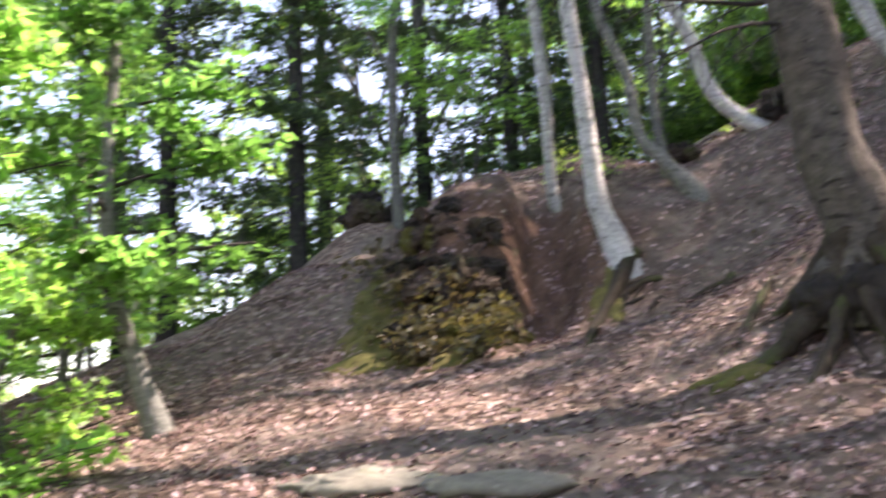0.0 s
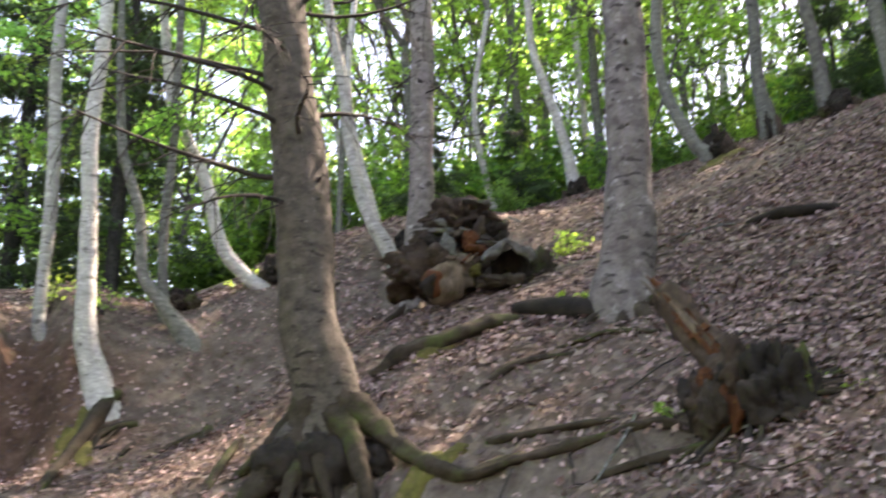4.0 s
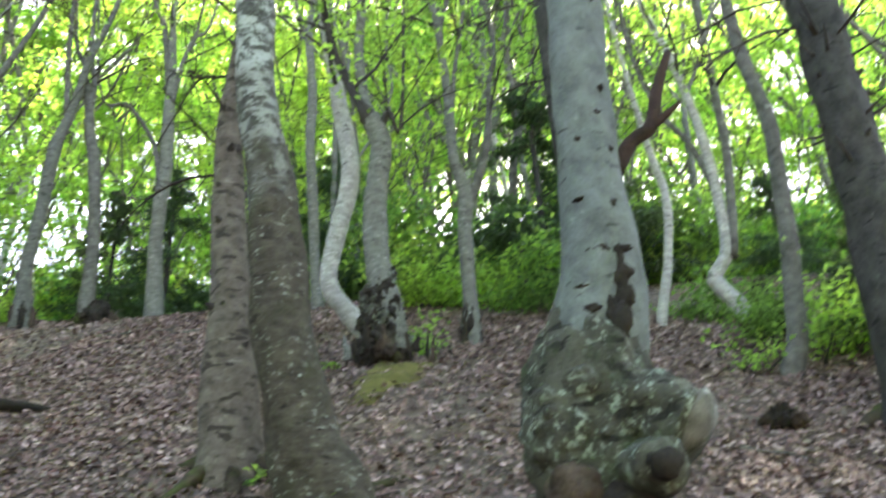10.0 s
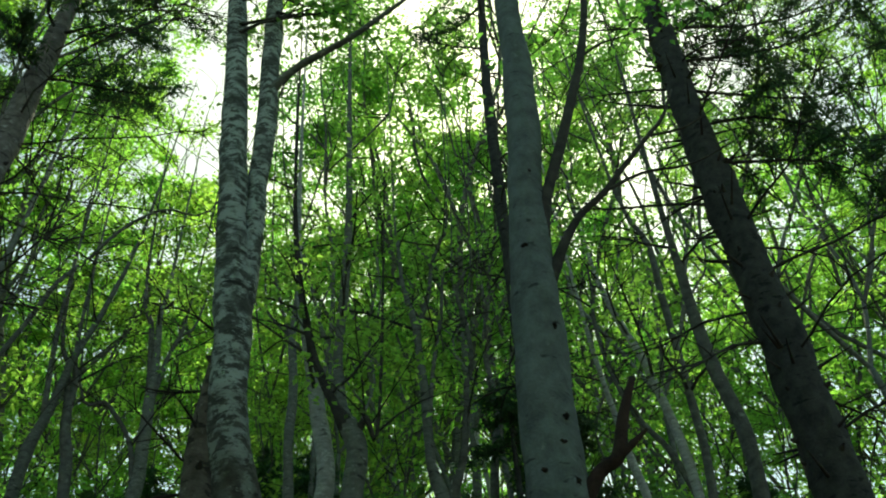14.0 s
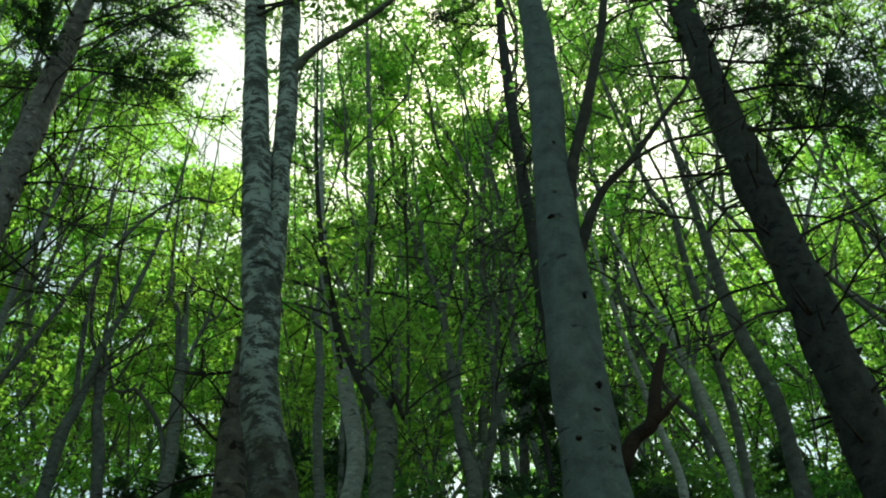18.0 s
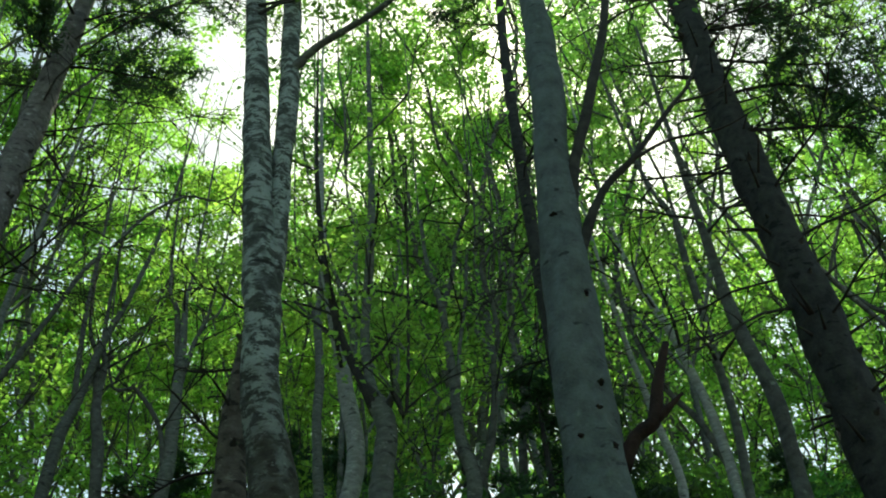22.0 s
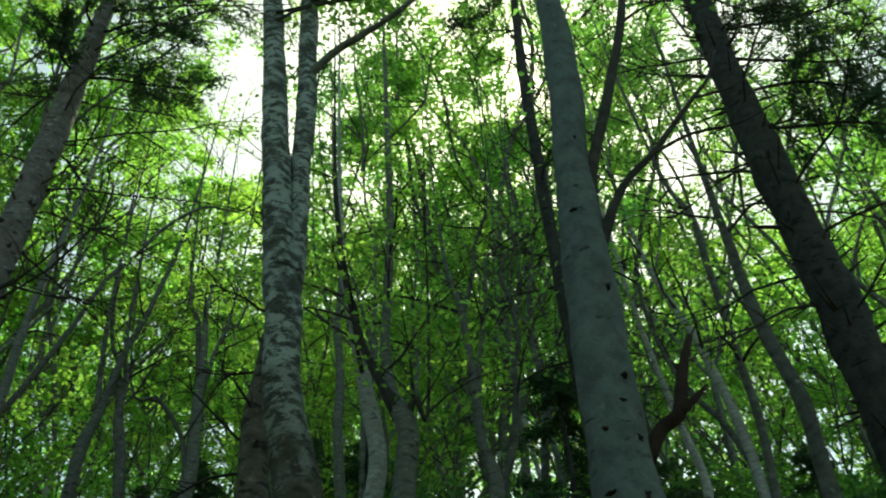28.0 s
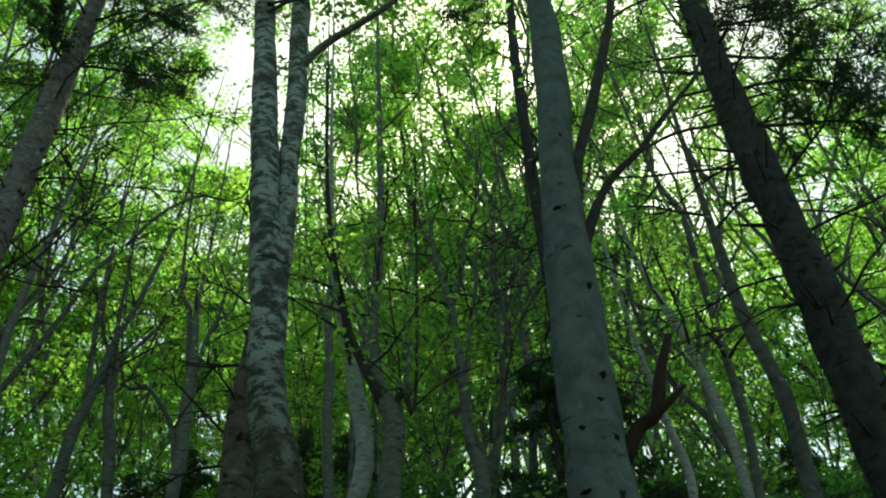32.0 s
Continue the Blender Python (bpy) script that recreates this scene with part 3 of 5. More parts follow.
def fir_branches(tree, line, zs, rng, length, bare=True, n_needles=0, azims=None, droop=-.15, twigs=7, hang=-.4, thick=.016):
    """Dead bare boughs, or live boughs with flat fans of needles."""
    c = []
    for k, z in enumerate(zs):
        q = min(spline(line, 60), key=lambda w: abs(w[2] - z))
        az = rng.uniform(0, 6.283) if azims is None else azims[k % len(azims)] + rng.normal() * .25
        L = length * rng.uniform(.6, 1.2)
        l = grow_limb(q[:3], az, rng.uniform(-.1, .35) if bare else droop + rng.normal() * .1, L, thick if bare else .022, rng, .22, 6)
        lines = [l]
        for _ in range(twigs if bare else 15):
            s = at_line(l, rng.uniform(.15, .95))
            lines.append(grow_limb(s[:3], az + rng.choice([-1, 1]) * rng.uniform(.5, 1.0), rng.uniform(hang, .3 if hang > -.5 else -.2), L * rng.uniform(.2, .45), .007, rng, .2, 4))
        v, f = joined_tubes(lines, 4)
        b = part("branch", mesh("branch", v, f, TWIG), tree, "bare dead twig" if bare else "")
        if n_needles:
            cc = np.vstack([spray(s, n_needles * 2 // len(lines), rng, .05, .02, .3) for s in lines])
            v, f = leaves(cc, .085, rng, .35, .2, .05)
            part("needles", mesh("needles", v, f, NEEDLE, False), b, "dark green needle fans")


def stubs(tree, line, zs, rng, material=TWIG, n=3, size=.06, thick=.034):
    for z in zs:
        q = min(spline(line, 60), key=lambda w: abs(w[2] - z))
        for _ in range(n):
            a = rng.uniform(0, 6.283)
            d = np.array([math.cos(a), math.sin(a), .25])
            p = q[:3] + d * q[3] * .85
            e = p + d * size * rng.uniform(.4, 1.2)
            v, f = tube([(*p, thick), (*((p + e) / 2), thick * .6), (*e, thick * .25)], segs=6, rings=4, cap=False)
            part("branch_stub", mesh("branch_stub", v, f, material), tree)


def hero(name, pts, material, label, category="tree", branches=(), group="", flare=.45, sunk=.7, segs=24, lump=.035, seed=1, bmat=None, rough=.05):
    """A tree of its own: trunk through the given rows, and named boughs."""
    o = (pts[0][0], pts[0][1], H(pts[0][0], pts[0][1]))
    tree = thing(name, o, label, category, group)
    line = rel(pts, o)
    d = np.array(line[1][:3]) - np.array(line[0][:3])
    d = d / np.linalg.norm(d)
    first = (line[0][0] - d[0] * sunk * .35, line[0][1] - d[1] * sunk * .35, line[0][2] - sunk, line[0][3] * 1.1)
    full = [first] + line
    v, f = tube(full, segs=segs, rings=12 * len(full), lump=lump, seed=seed, flare=flare, rough=rough)
    part("trunk", mesh("trunk", v, f, material), tree)
    for n, b in enumerate(branches):
        limb("branch", b, bmat or material, tree, o, segs=8, seed=seed + n)
    return tree, line, o


rng = np.random.default_rng(11)

# the three firs on the bank and slope
tree, line, o = hero("fir_tree", [(2.0, 6.4, 2.3, .29), (2.06, 6.38, 2.6, .25), (1.94, 6.42, 3.25, .228), (1.89, 6.44, 3.91, .214), (1.82, 6.46, 4.6, .205), (1.66, 6.5, 5.9, .195), (1.5, 6.55, 8.5, .17), (1.3, 6.6, 13, .10), (1.2, 6.6, 17, .03)], FIR, "tall old fir with grey-brown scaly bark and exposed roots", flare=.25, sunk=.25, seed=3, rough=.07)
stubs(tree, line, np.linspace(.9, 4.0, 9), rng)
fir_branches(tree, line, [1.9, 2.2, 2.4, 2.6, 2.75, 2.9, 3.1, 3.3, 3.5, 3.7, 3.9, 4.3, 4.8], rng, 1.7, True, 0, [3.5, 2.9, 4.0, 3.2, 0.2], twigs=14, hang=-1.1, thick=.027)
FIR1 = (tree, o)

tree, line, o = hero("fir_tree", [(4.44, 6.02, 3.6, .27), (4.46, 6.0, 3.85, .222), (4.52, 5.95, 4.6, .196), (4.56, 5.92, 5.69, .18), (4.59, 5.9, 6.83, .168), (4.65, 5.87, 8.2, .16), (4.69, 5.84, 11.4, .14), (4.72, 5.8, 16, .05)], FIR_PALE, "straight fir with pale pinkish-grey knotty bark", flare=.5, seed=5)
stubs(tree, line, np.linspace(.8, 6.5, 20), rng, n=4)
stubs(tree, line, np.linspace(2.0, 8, 16), rng, n=2, size=.2, thick=.014)
fir_branches(tree, line, [2.7, 3.3, 3.8], rng, .9, True)
fir_branches(tree, line, np.linspace(4.2, 8.6, 17), rng, 2.5, True, 0, [5.1, 4.5, 5.7, 2.2, .5], twigs=11)
fir_branches(tree, line, np.linspace(8.0, 11, 11), rng, 2.0, False, 800)

tree, line, o = hero("fir_tree", [(3.84, 9.0, 4.5, .19), (3.86, 9.02, 5.27, .15), (3.89, 9, 6.59, .137), (3.9, 9, 8.07, .125), (3.92, 9, 11, .1), (3.95, 9, 15, .03)], FIR_PALE, "slim fir with pinkish-grey bark behind the rotten stump", seed=7)
stubs(tree, line, np.linspace(.8, 5, 8), rng)
fir_branches(tree, line, [1.6, 2.0, 2.5, 3.0, 3.6], rng, 1.3, True)

# the leaning pair
tree, line, o = hero("fir_tree", [(5.27, 2.93, 3.2, .215), (5.25, 2.95, 3.6, .185), (5.23, 2.99, 4.38, .147), (5.2, 3.04, 5.25, .115), (5.17, 3.06, 5.85, .085), (5.13, 2.98, 6.4, .07), (5.08, 2.85, 7.2, .045), (5.06, 2.82, 7.8, .015)], FIR_GREY, "fir with grey-brown knotty bark standing against a mossy beech", flare=.25, seed=9)
stubs(tree, line, np.linspace(.7, 3.2, 9), rng, n=4, size=.05)
fir_branches(tree, line, [2.1, 2.35, 2.6, 3.0, 3.5, 4.2], rng, .75, True, 0, [2.2, 2.8, 3.3])

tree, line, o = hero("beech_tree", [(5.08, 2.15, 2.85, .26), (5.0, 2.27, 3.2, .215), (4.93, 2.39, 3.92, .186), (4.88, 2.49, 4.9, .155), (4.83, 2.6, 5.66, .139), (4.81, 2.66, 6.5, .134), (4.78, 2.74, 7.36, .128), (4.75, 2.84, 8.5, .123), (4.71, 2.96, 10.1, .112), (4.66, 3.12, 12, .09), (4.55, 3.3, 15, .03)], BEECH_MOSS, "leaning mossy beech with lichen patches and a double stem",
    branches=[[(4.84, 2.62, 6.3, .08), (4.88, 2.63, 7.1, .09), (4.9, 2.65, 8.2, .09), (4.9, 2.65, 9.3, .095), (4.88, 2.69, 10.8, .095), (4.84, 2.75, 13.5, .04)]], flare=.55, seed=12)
limb("branch", [(4.88, 2.66, 9.6, .05), (4.85, 2.33, 9.81, .04), (4.85, 2.02, 9.9, .034), (4.85, 1.71, 9.99, .029), (4.85, 1.33, 10.2, .022), (4.85, .82, 10.47, .01)], BEECH, tree, o)
PAIR = (tree, o)

# the burl beech
tree, line, o = hero("beech_tree", [(4.5, .52, 2.35, .15), (4.49, .53, 2.62, .17), (4.48, .53, 2.98, .215), (4.49, .49, 3.31, .222), (4.5, .42, 3.62, .196), (4.5, .39, 4.1, .164), (4.51, .385, 4.7, .15), (4.52, .35, 5.35, .144), (4.53, .31, 6.0, .132), (4.53, .28, 6.5, .12), (4.53, .21, 7.1, .118), (4.54, .15, 8.2, .112), (4.55, .1, 10, .085), (4.56, .08, 13, .03)], BEECH_GREY, "old grey beech with a swollen mossy burl at its foot",
    branches=[[(4.52, .31, 5.8, .085), (4.53, .24, 6.01, .062), (4.55, .15, 6.42, .04), (4.58, -.03, 6.96, .037), (4.6, -.22, 7.57, .034), (4.63, -.41, 8.28, .032), (4.68, -.7, 10, .014)],
              [(4.5, .31, 5.4, .06), (4.5, .27, 5.54, .046), (4.54, .18, 5.78, .04), (4.56, .08, 6.01, .031), (4.6, -.04, 6.22, .025), (4.64, -.22, 6.4, .022), (4.68, -.4, 6.64, .019), (4.72, -.6, 6.89, .016), (4.75, -.74, 7.07, .013), (4.8, -.87, 7.4, .008)],
              [(4.64, -.22, 6.4, .014), (4.68, -.5, 6.5, .011), (4.72, -.8, 6.48, .008), (4.76, -1.1, 6.6, .004)], [(4.72, -.6, 6.89, .01), (4.76, -.85, 6.9, .008), (4.8, -1.1, 7.05, .004)], [(4.61, -.3, 7.9, .014), (4.65, -.5, 8.05, .01), (4.7, -.75, 8.1, .005)]], flare=.02, seed=14, bmat=TWIG)
limb("dead_branch", [(4.52, .28, 4.17, .045), (4.54, .18, 4.33, .037), (4.56, .07, 4.41, .037), (4.57, 0, 4.64, .032), (4.58, -.09, 4.86, .02)], SNAG, tree, o, "broken reddish dead branch")
limb("dead_branch", [(4.56, .06, 4.41, .026), (4.57, -.01, 4.46, .02), (4.58, -.1, 4.53, .008)], SNAG, tree, o, "broken reddish dead branch")
BURLT = (tree, o)

# the leaning fir beside it
tree, line, o = hero("fir_tree", [(6.85, -.98, 3.3, .25), (6.83, -1.0, 3.57, .205), (6.8, -1.05, 4.5, .188), (6.8, -1.09, 5.64, .182), (6.8, -1.11, 6.75, .176), (6.8, -1.11, 7.8, .17), (6.8, -1.12, 9.0, .162), (6.8, -1.15, 10.0, .148), (6.8, -1.2, 11.2, .14), (6.81, -1.25, 14, .1), (6.83, -1.3, 18, .03)], FIR_DARK, "leaning fir with dark brown bark and bare side twigs", flare=.3, seed=17)
stubs(tree, line, np.linspace(1.5, 7, 16), rng, n=3)
stubs(tree, line, np.linspace(1.8, 10, 30), rng, n=3, size=.34, thick=.016)
fir_branches(tree, line, np.linspace(2.2, 9.5, 24), rng, 1.9, True, 0, [4.5, 5.4, 3.9, 2.0, 1.4], twigs=9)
fir_branches(tree, line, np.linspace(5.4, 8.2, 6), rng, 2.3, False, 1000, [4.5, 5.0, 5.4])
fir_branches(tree, line, np.linspace(8.5, 13.5, 8), rng, 2.0, False, 800, [4.4, 5.2, 3.7])

# the thin dark fir behind the burl beech
tree, line, o = hero("fir_tree", [(8.1, 1.22, H(8.1, 1.22), .1), (8.1, 1.24, 6.0, .085), (8.1, 1.27, 7.3, .08), (8.11, 1.27, 8.6, .08), (8.13, 1.24, 11, .078), (8.16, 1.15, 14, .07), (8.22, .85, 18.5, .03)], FIR_DARK, "thin dark fir with bare dead twigs behind the burl beech", flare=.3, seed=19, segs=12)
fir_branches(tree, line, np.linspace(2.5, 13, 40), rng, .95, True, twigs=9)
fir_branches(tree, line, np.linspace(11, 14.5, 5), rng, 1.4, False, 600)

# beeches at the edge of the leaf slope
SPECS = [
    ("dark curved young tree trunk with bare foot", STEM, [(7.64, -.31, 4.05, .10), (7.64, -.42, 4.38, .081), (7.64, -.52, 5.08, .074), (7.64, -.59, 5.81, .068), (7.64, -.62, 6.37, .068), (7.64, -.55, 7.02, .063), (7.64, -.54, 7.72, .054), (7.64, -.55, 8.18, .05), (7.64, -.56, 8.8, .036), (7.64, -.6, 10.2, .026), (7.64, -.68, 12.5, .012)], []),
    ("white crooked beech with a bend near its foot", BEECH_WHITE, [(8.24, 3.4, 5.33, .12), (8.13, 3.6, 5.67, .1), (8.05, 3.76, 5.92, .096), (8.04, 3.79, 6.18, .097), (8.08, 3.69, 6.71, .104), (8.13, 3.59, 7.42, .1), (8.09, 3.69, 8.18, .088), (8.02, 3.82, 9.17, .075), (7.95, 3.97, 10.3, .05), (7.9, 4.05, 12.5, .02)], []),
    ("grey beech growing out of an old black stump", BEECH, [(7.62, 2.93, 5.05, .16), (7.61, 2.95, 5.4, .138), (7.6, 3.02, 5.78, .122), (7.6, 3.07, 6.27, .12), (7.6, 3.02, 6.78, .113), (7.6, 2.97, 7.2, .11), (7.58, 3.05, 7.5, .1), (7.6, 3.15, 7.8, .06), (7.6, 3.21, 8.48, .054), (7.6, 3.16, 9.4, .054), (7.6, 3.11, 10.8, .048), (7.6, 3.13, 14, .03)], [[(7.57, 3.04, 7.4, .095), (7.55, 3.12, 7.6, .085), (7.55, 3.22, 7.83, .056), (7.55, 3.36, 8.18, .05), (7.55, 3.5, 8.64, .046), (7.55, 3.62, 9.21, .044), (7.55, 3.76, 10.1, .04), (7.55, 3.9, 11.8, .02)], [(7.58, 2.98, 7.4, .05), (7.56, 2.86, 7.55, .03), (7.55, 2.7, 7.62, .012)]]),
    ("forked grey beech with a black foot", BEECH, [(8.42, 2.43, 5.25, .1), (8.42, 2.43, 5.78, .076), (8.42, 2.43, 6.42, .075), (8.43, 2.4, 6.91, .08), (8.4, 2.49, 7.33, .06), (8.4, 2.51, 7.84, .054), (8.39, 2.52, 8.39, .05), (8.38, 2.56, 8.98, .046), (8.37, 2.58, 9.34, .05), (8.32, 2.7, 10.03, .028), (8.31, 2.74, 10.76, .024), (8.29, 2.77, 11.56, .02)],
        [[(8.37, 2.58, 9.2, .04), (8.43, 2.42, 9.79, .03), (8.46, 2.34, 10.39, .025), (8.5, 2.22, 10.8, .022), (8.54, 2.09, 11.57, .016)],
         [(8.44, 2.38, 6.8, .06), (8.48, 2.27, 7.1, .048), (8.51, 2.17, 7.43, .042), (8.54, 2.1, 7.93, .038), (8.55, 2.07, 8.4, .034), (8.57, 1.99, 8.72, .032), (8.57, 2.0, 9.26, .028), (8.54, 2.08, 9.84, .025), (8.58, 1.94, 10.21, .022), (8.61, 1.84, 10.83, .014)],
         [(8.4, 2.51, 7.7, .03), (8.43, 2.42, 8.62, .026), (8.47, 2.29, 9.4, .022), (8.5, 2.22, 10.16, .018), (8.54, 2.07, 10.77, .01)]]),
    ("crooked beech with a kinked foot and two stems", BEECH_WHITE, [(8.81, -.14, 4.92, .09), (8.82, -.04, 5.2, .077), (8.81, .11, 5.45, .074), (8.81, .14, 5.56, .069), (8.82, -.02, 5.82, .064), (8.82, -.05, 6.42, .056), (8.82, -.02, 7.2, .05), (8.81, .11, 8.2, .045), (8.81, .31, 9.12, .037), (8.8, .44, 10.5, .015)], [[(8.82, -.07, 5.72, .048), (8.82, -.21, 6.71, .046), (8.82, -.25, 7.55, .046), (8.82, -.28, 8.99, .044), (8.82, -.3, 9.9, .04), (8.82, -.1, 11.2, .02)], [(8.82, -.05, 6.42, .04), (8.8, .09, 7.03, .033), (8.79, .28, 7.41, .032), (8.77, .42, 7.86, .03), (8.76, .51, 8.45, .027), (8.76, .52, 9.05, .024), (8.77, .46, 9.8, .012)]]),
    ("thin whitish beech stem", BEECH_WHITE, [(9.14, .73, 5.35, .055), (9.18, .56, 6.05, .046), (9.19, .47, 6.78, .046), (9.18, .56, 7.53, .04), (9.15, .7, 9.5, .02)], []),
    ("swept beech with a bent foot on the crest", BEECH, [(8.27, 9.3, 6.8, .14), (8.14, 9.41, 7.02, .1), (7.98, 9.55, 7.48, .088), (7.86, 9.65, 8.1, .088), (7.85, 9.66, 8.86, .085), (7.9, 9.61, 9.57, .084), (7.95, 9.57, 10.1, .079), (7.95, 9.58, 12.2, .06), (8.1, 9.5, 15, .02)], [[(8.0, 9.53, 10.1, .05), (8.2, 9.3, 10.95, .046), (8.38, 9.1, 11.8, .042), (8.6, 8.88, 12.95, .038), (8.85, 8.66, 13.61, .034), (9.15, 8.37, 14.56, .03), (9.57, 7.93, 15.3, .024), (10.19, 7.2, 15.81, .014)]]),
    ("forked beech with a black mossy foot", BEECH, [(8.86, 8.74, 6.9, .15), (8.81, 8.78, 7.78, .092), (8.84, 8.75, 8.73, .092), (8.87, 8.72, 9.85, .087), (8.96, 8.64, 10.5, .072), (9.07, 8.54, 11.67, .056), (9.24, 8.38, 12.7, .045), (9.5, 8.2, 15, .015)], [[(8.92, 8.68, 10.4, .05), (8.83, 8.76, 11.5, .042), (8.77, 8.8, 12.6, .035), (8.7, 8.8, 14.5, .012)]]),
    ("thin white beech on the crest", BEECH_WHITE, [(7.79, 12.07, 7.4, .12), (7.67, 12.14, 8.29, .085), (7.5, 12.24, 9.07, .078), (7.31, 12.36, 9.98, .07), (7.26, 12.39, 11.2, .058), (7.03, 12.53, 13, .045), (6.9, 12.6, 15, .015)], []),
    ("leaning white beech with a swept foot", BEECH_WHITE, [(2.6, 10.0, 4.35, .115), (2.19, 10.1, 4.67, .084), (1.87, 10.16, 5.08, .078), (1.67, 10.21, 5.81, .073), (1.33, 10.28, 6.57, .068), (1.17, 10.31, 7.12, .062), (.9, 10.4, 9.5, .04), (.8, 10.4, 12, .015)], []),
    ("swept grey-white beech beside the rotten stump", BEECH_WHITE, [(3.76, 9.5, 4.8, .1), (3.44, 9.62, 5.46, .078), (3.28, 9.68, 6.08, .072), (3.15, 9.72, 7.1, .068), (2.94, 9.8, 8.43, .06), (2.8, 9.9, 11, .03)], []),
    ("slim white trunk at the lip of the gully", BEECH_WHITE, [(.26, 10.1, 3.62, .095), (.07, 10.11, 3.94, .072), (.06, 10.11, 4.67, .067), (.04, 10.11, 5.48, .071), (-.02, 10.11, 6.39, .072), (-.07, 10.11, 7.05, .067), (-.1, 10.1, 9.5, .045), (-.1, 10.1, 12, .015)], []),
    ("white trunk with a thick mossy foot at the gully", BEECH_WHITE, [(.74, 9.2, 2.85, .19), (.62, 9.31, 3.3, .13), (.49, 9.34, 3.81, .108), (.45, 9.35, 4.54, .089), (.4, 9.35, 5.18, .08), (.35, 9.36, 5.89, .081), (.37, 9.35, 6.63, .076), (.4, 9.4, 9, .05), (.4, 9.4, 12, .015)], []),
    ("curved grey beech leaning over the gully", BEECH, [(1.56, 9.74, 3.75, .13), (1.24, 9.79, 4.2, .08), (1.02, 9.82, 4.54, .068), (.94, 9.83, 5.2, .057), (.78, 9.86, 5.69, .054), (.67, 9.88, 6.19, .052), (.5, 9.9, 8.5, .03)], []),
    ("thin grey beech above the gully", BEECH, [(1.31, 9.99, 3.9, .075), (1.22, 10, 4.92, .054), (1.25, 9.99, 6.29, .053), (1.23, 9.99, 6.98, .05), (1.2, 10, 9.5, .02)], []),
    ("straight thin grey trunk on the ridge", BEECH, [(-2.28, 14.19, 4.2, .13), (-2.34, 14.18, 5.56, .087), (-2.33, 14.18, 7.42, .081), (-2.2, 14.2, 9.2, .07), (-2.1, 14.2, 13, .02)], [[(-2.33, 14.18, 7.2, .04), (-2.7, 14.1, 7.9, .03), (-3.1, 14.0, 8.6, .015)]]),
    ("pale beech that fans out into many narrow stems", BEECH, [(10.2, 7.7, 7.0, .15), (10.13, 7.77, 8.3, .11), (10.03, 7.72, 9.1, .105), (10.05, 7.7, 9.85, .1), (10.02, 7.74, 10.9, .1), (10.0, 7.76, 11.8, .07), (9.95, 7.82, 12.9, .05), (9.98, 7.78, 13.8, .03)],
        [[(10.02, 7.74, 11.0, .06), (9.88, 7.9, 12.6, .045), (9.72, 8.08, 13.6, .025)], [(10.03, 7.72, 9.4, .05), (9.9, 7.87, 10.3, .04), (9.6, 8.17, 10.9, .032), (9.26, 8.52, 11.3, .015)], [(10.02, 7.74, 10.9, .05), (10.1, 7.62, 12.0, .04), (10.22, 7.45, 13.2, .02)], [(10.02, 7.74, 11.2, .04), (10.16, 7.55, 12.4, .03), (10.4, 7.3, 13.3, .014)]]),
    ("slim dark beech on the crest", STEM, [(9.6, 8.4, 7.0, .13), (9.56, 8.4, 8.2, .09), (9.45, 8.4, 9.1, .088), (9.36, 8.44, 9.74, .086), (9.24, 8.56, 10.51, .075), (9.23, 8.57, 11.26, .05), (9.12, 8.67, 12.3, .03)], [[(9.24, 8.56, 10.4, .05), (9.1, 8.65, 11.4, .04), (8.9, 8.85, 12.5, .015)]]),
    ("straight grey beech stem among the crooked ones", BEECH, [(10.2, 5.1, 6.6, .1), (10.14, 5.14, 7.5, .075), (10.06, 5.15, 8.45, .072), (10.0, 5.18, 9.52, .07), (10.01, 5.17, 10.5, .066), (9.97, 5.22, 11.5, .055), (10.01, 5.17, 13.3, .04), (9.91, 5.33, 14.6, .02)], [[(9.98, 5.2, 11.2, .03), (9.8, 5.45, 12.4, .024), (9.7, 5.6, 13.8, .012)]]),
    ("thin dark beech stem behind the burl beech", STEM, [(11.7, 2.7, 6.2, .09), (11.66, 2.75, 7.2, .068), (11.6, 2.79, 8.4, .064), (11.6, 2.69, 9.56, .06), (11.63, 2.56, 10.25, .055), (11.6, 2.66, 11.3, .045), (11.62, 2.59, 12.3, .03)], [[(11.63, 2.56, 10.2, .035), (11.72, 2.3, 11.2, .028), (11.8, 2.15, 12.4, .012)]]),
]
def taller(row):
    """The line carried on upwards into a thin leader."""
    (x, y, z, r), last = row[-1], row[-2]
    return row[:-1] + [(x, y, z, last[3] * .62), (x + (x - last[0]), y + (y - last[1]), z + 5, .006)]


for n, (label, material, pts, more) in enumerate(SPECS):
    pts, more = taller(pts), [taller(m) for m in more]
    tree, line, o = hero("beech_tree", pts, material, label, branches=more, bmat=TWIG if n == 2 else STEM, segs=12, flare=.35, seed=40 + n, group="beeches of the wood")
    r = np.random.default_rng(70 + n)
    top = [line[len(line) // 2:]] + [rel(m, o) for m in more]
    left = pts[0][0] < 3
    crown_parts(tree, top, r, 3 if n in (6, 7) else 6, 1.6 if not left else 1.2, (120 if pts[0][1] > 8 else 800) if not left else 1500, .08, LEAF if n % 2 else LEAF_BRIGHT, .25, .28)

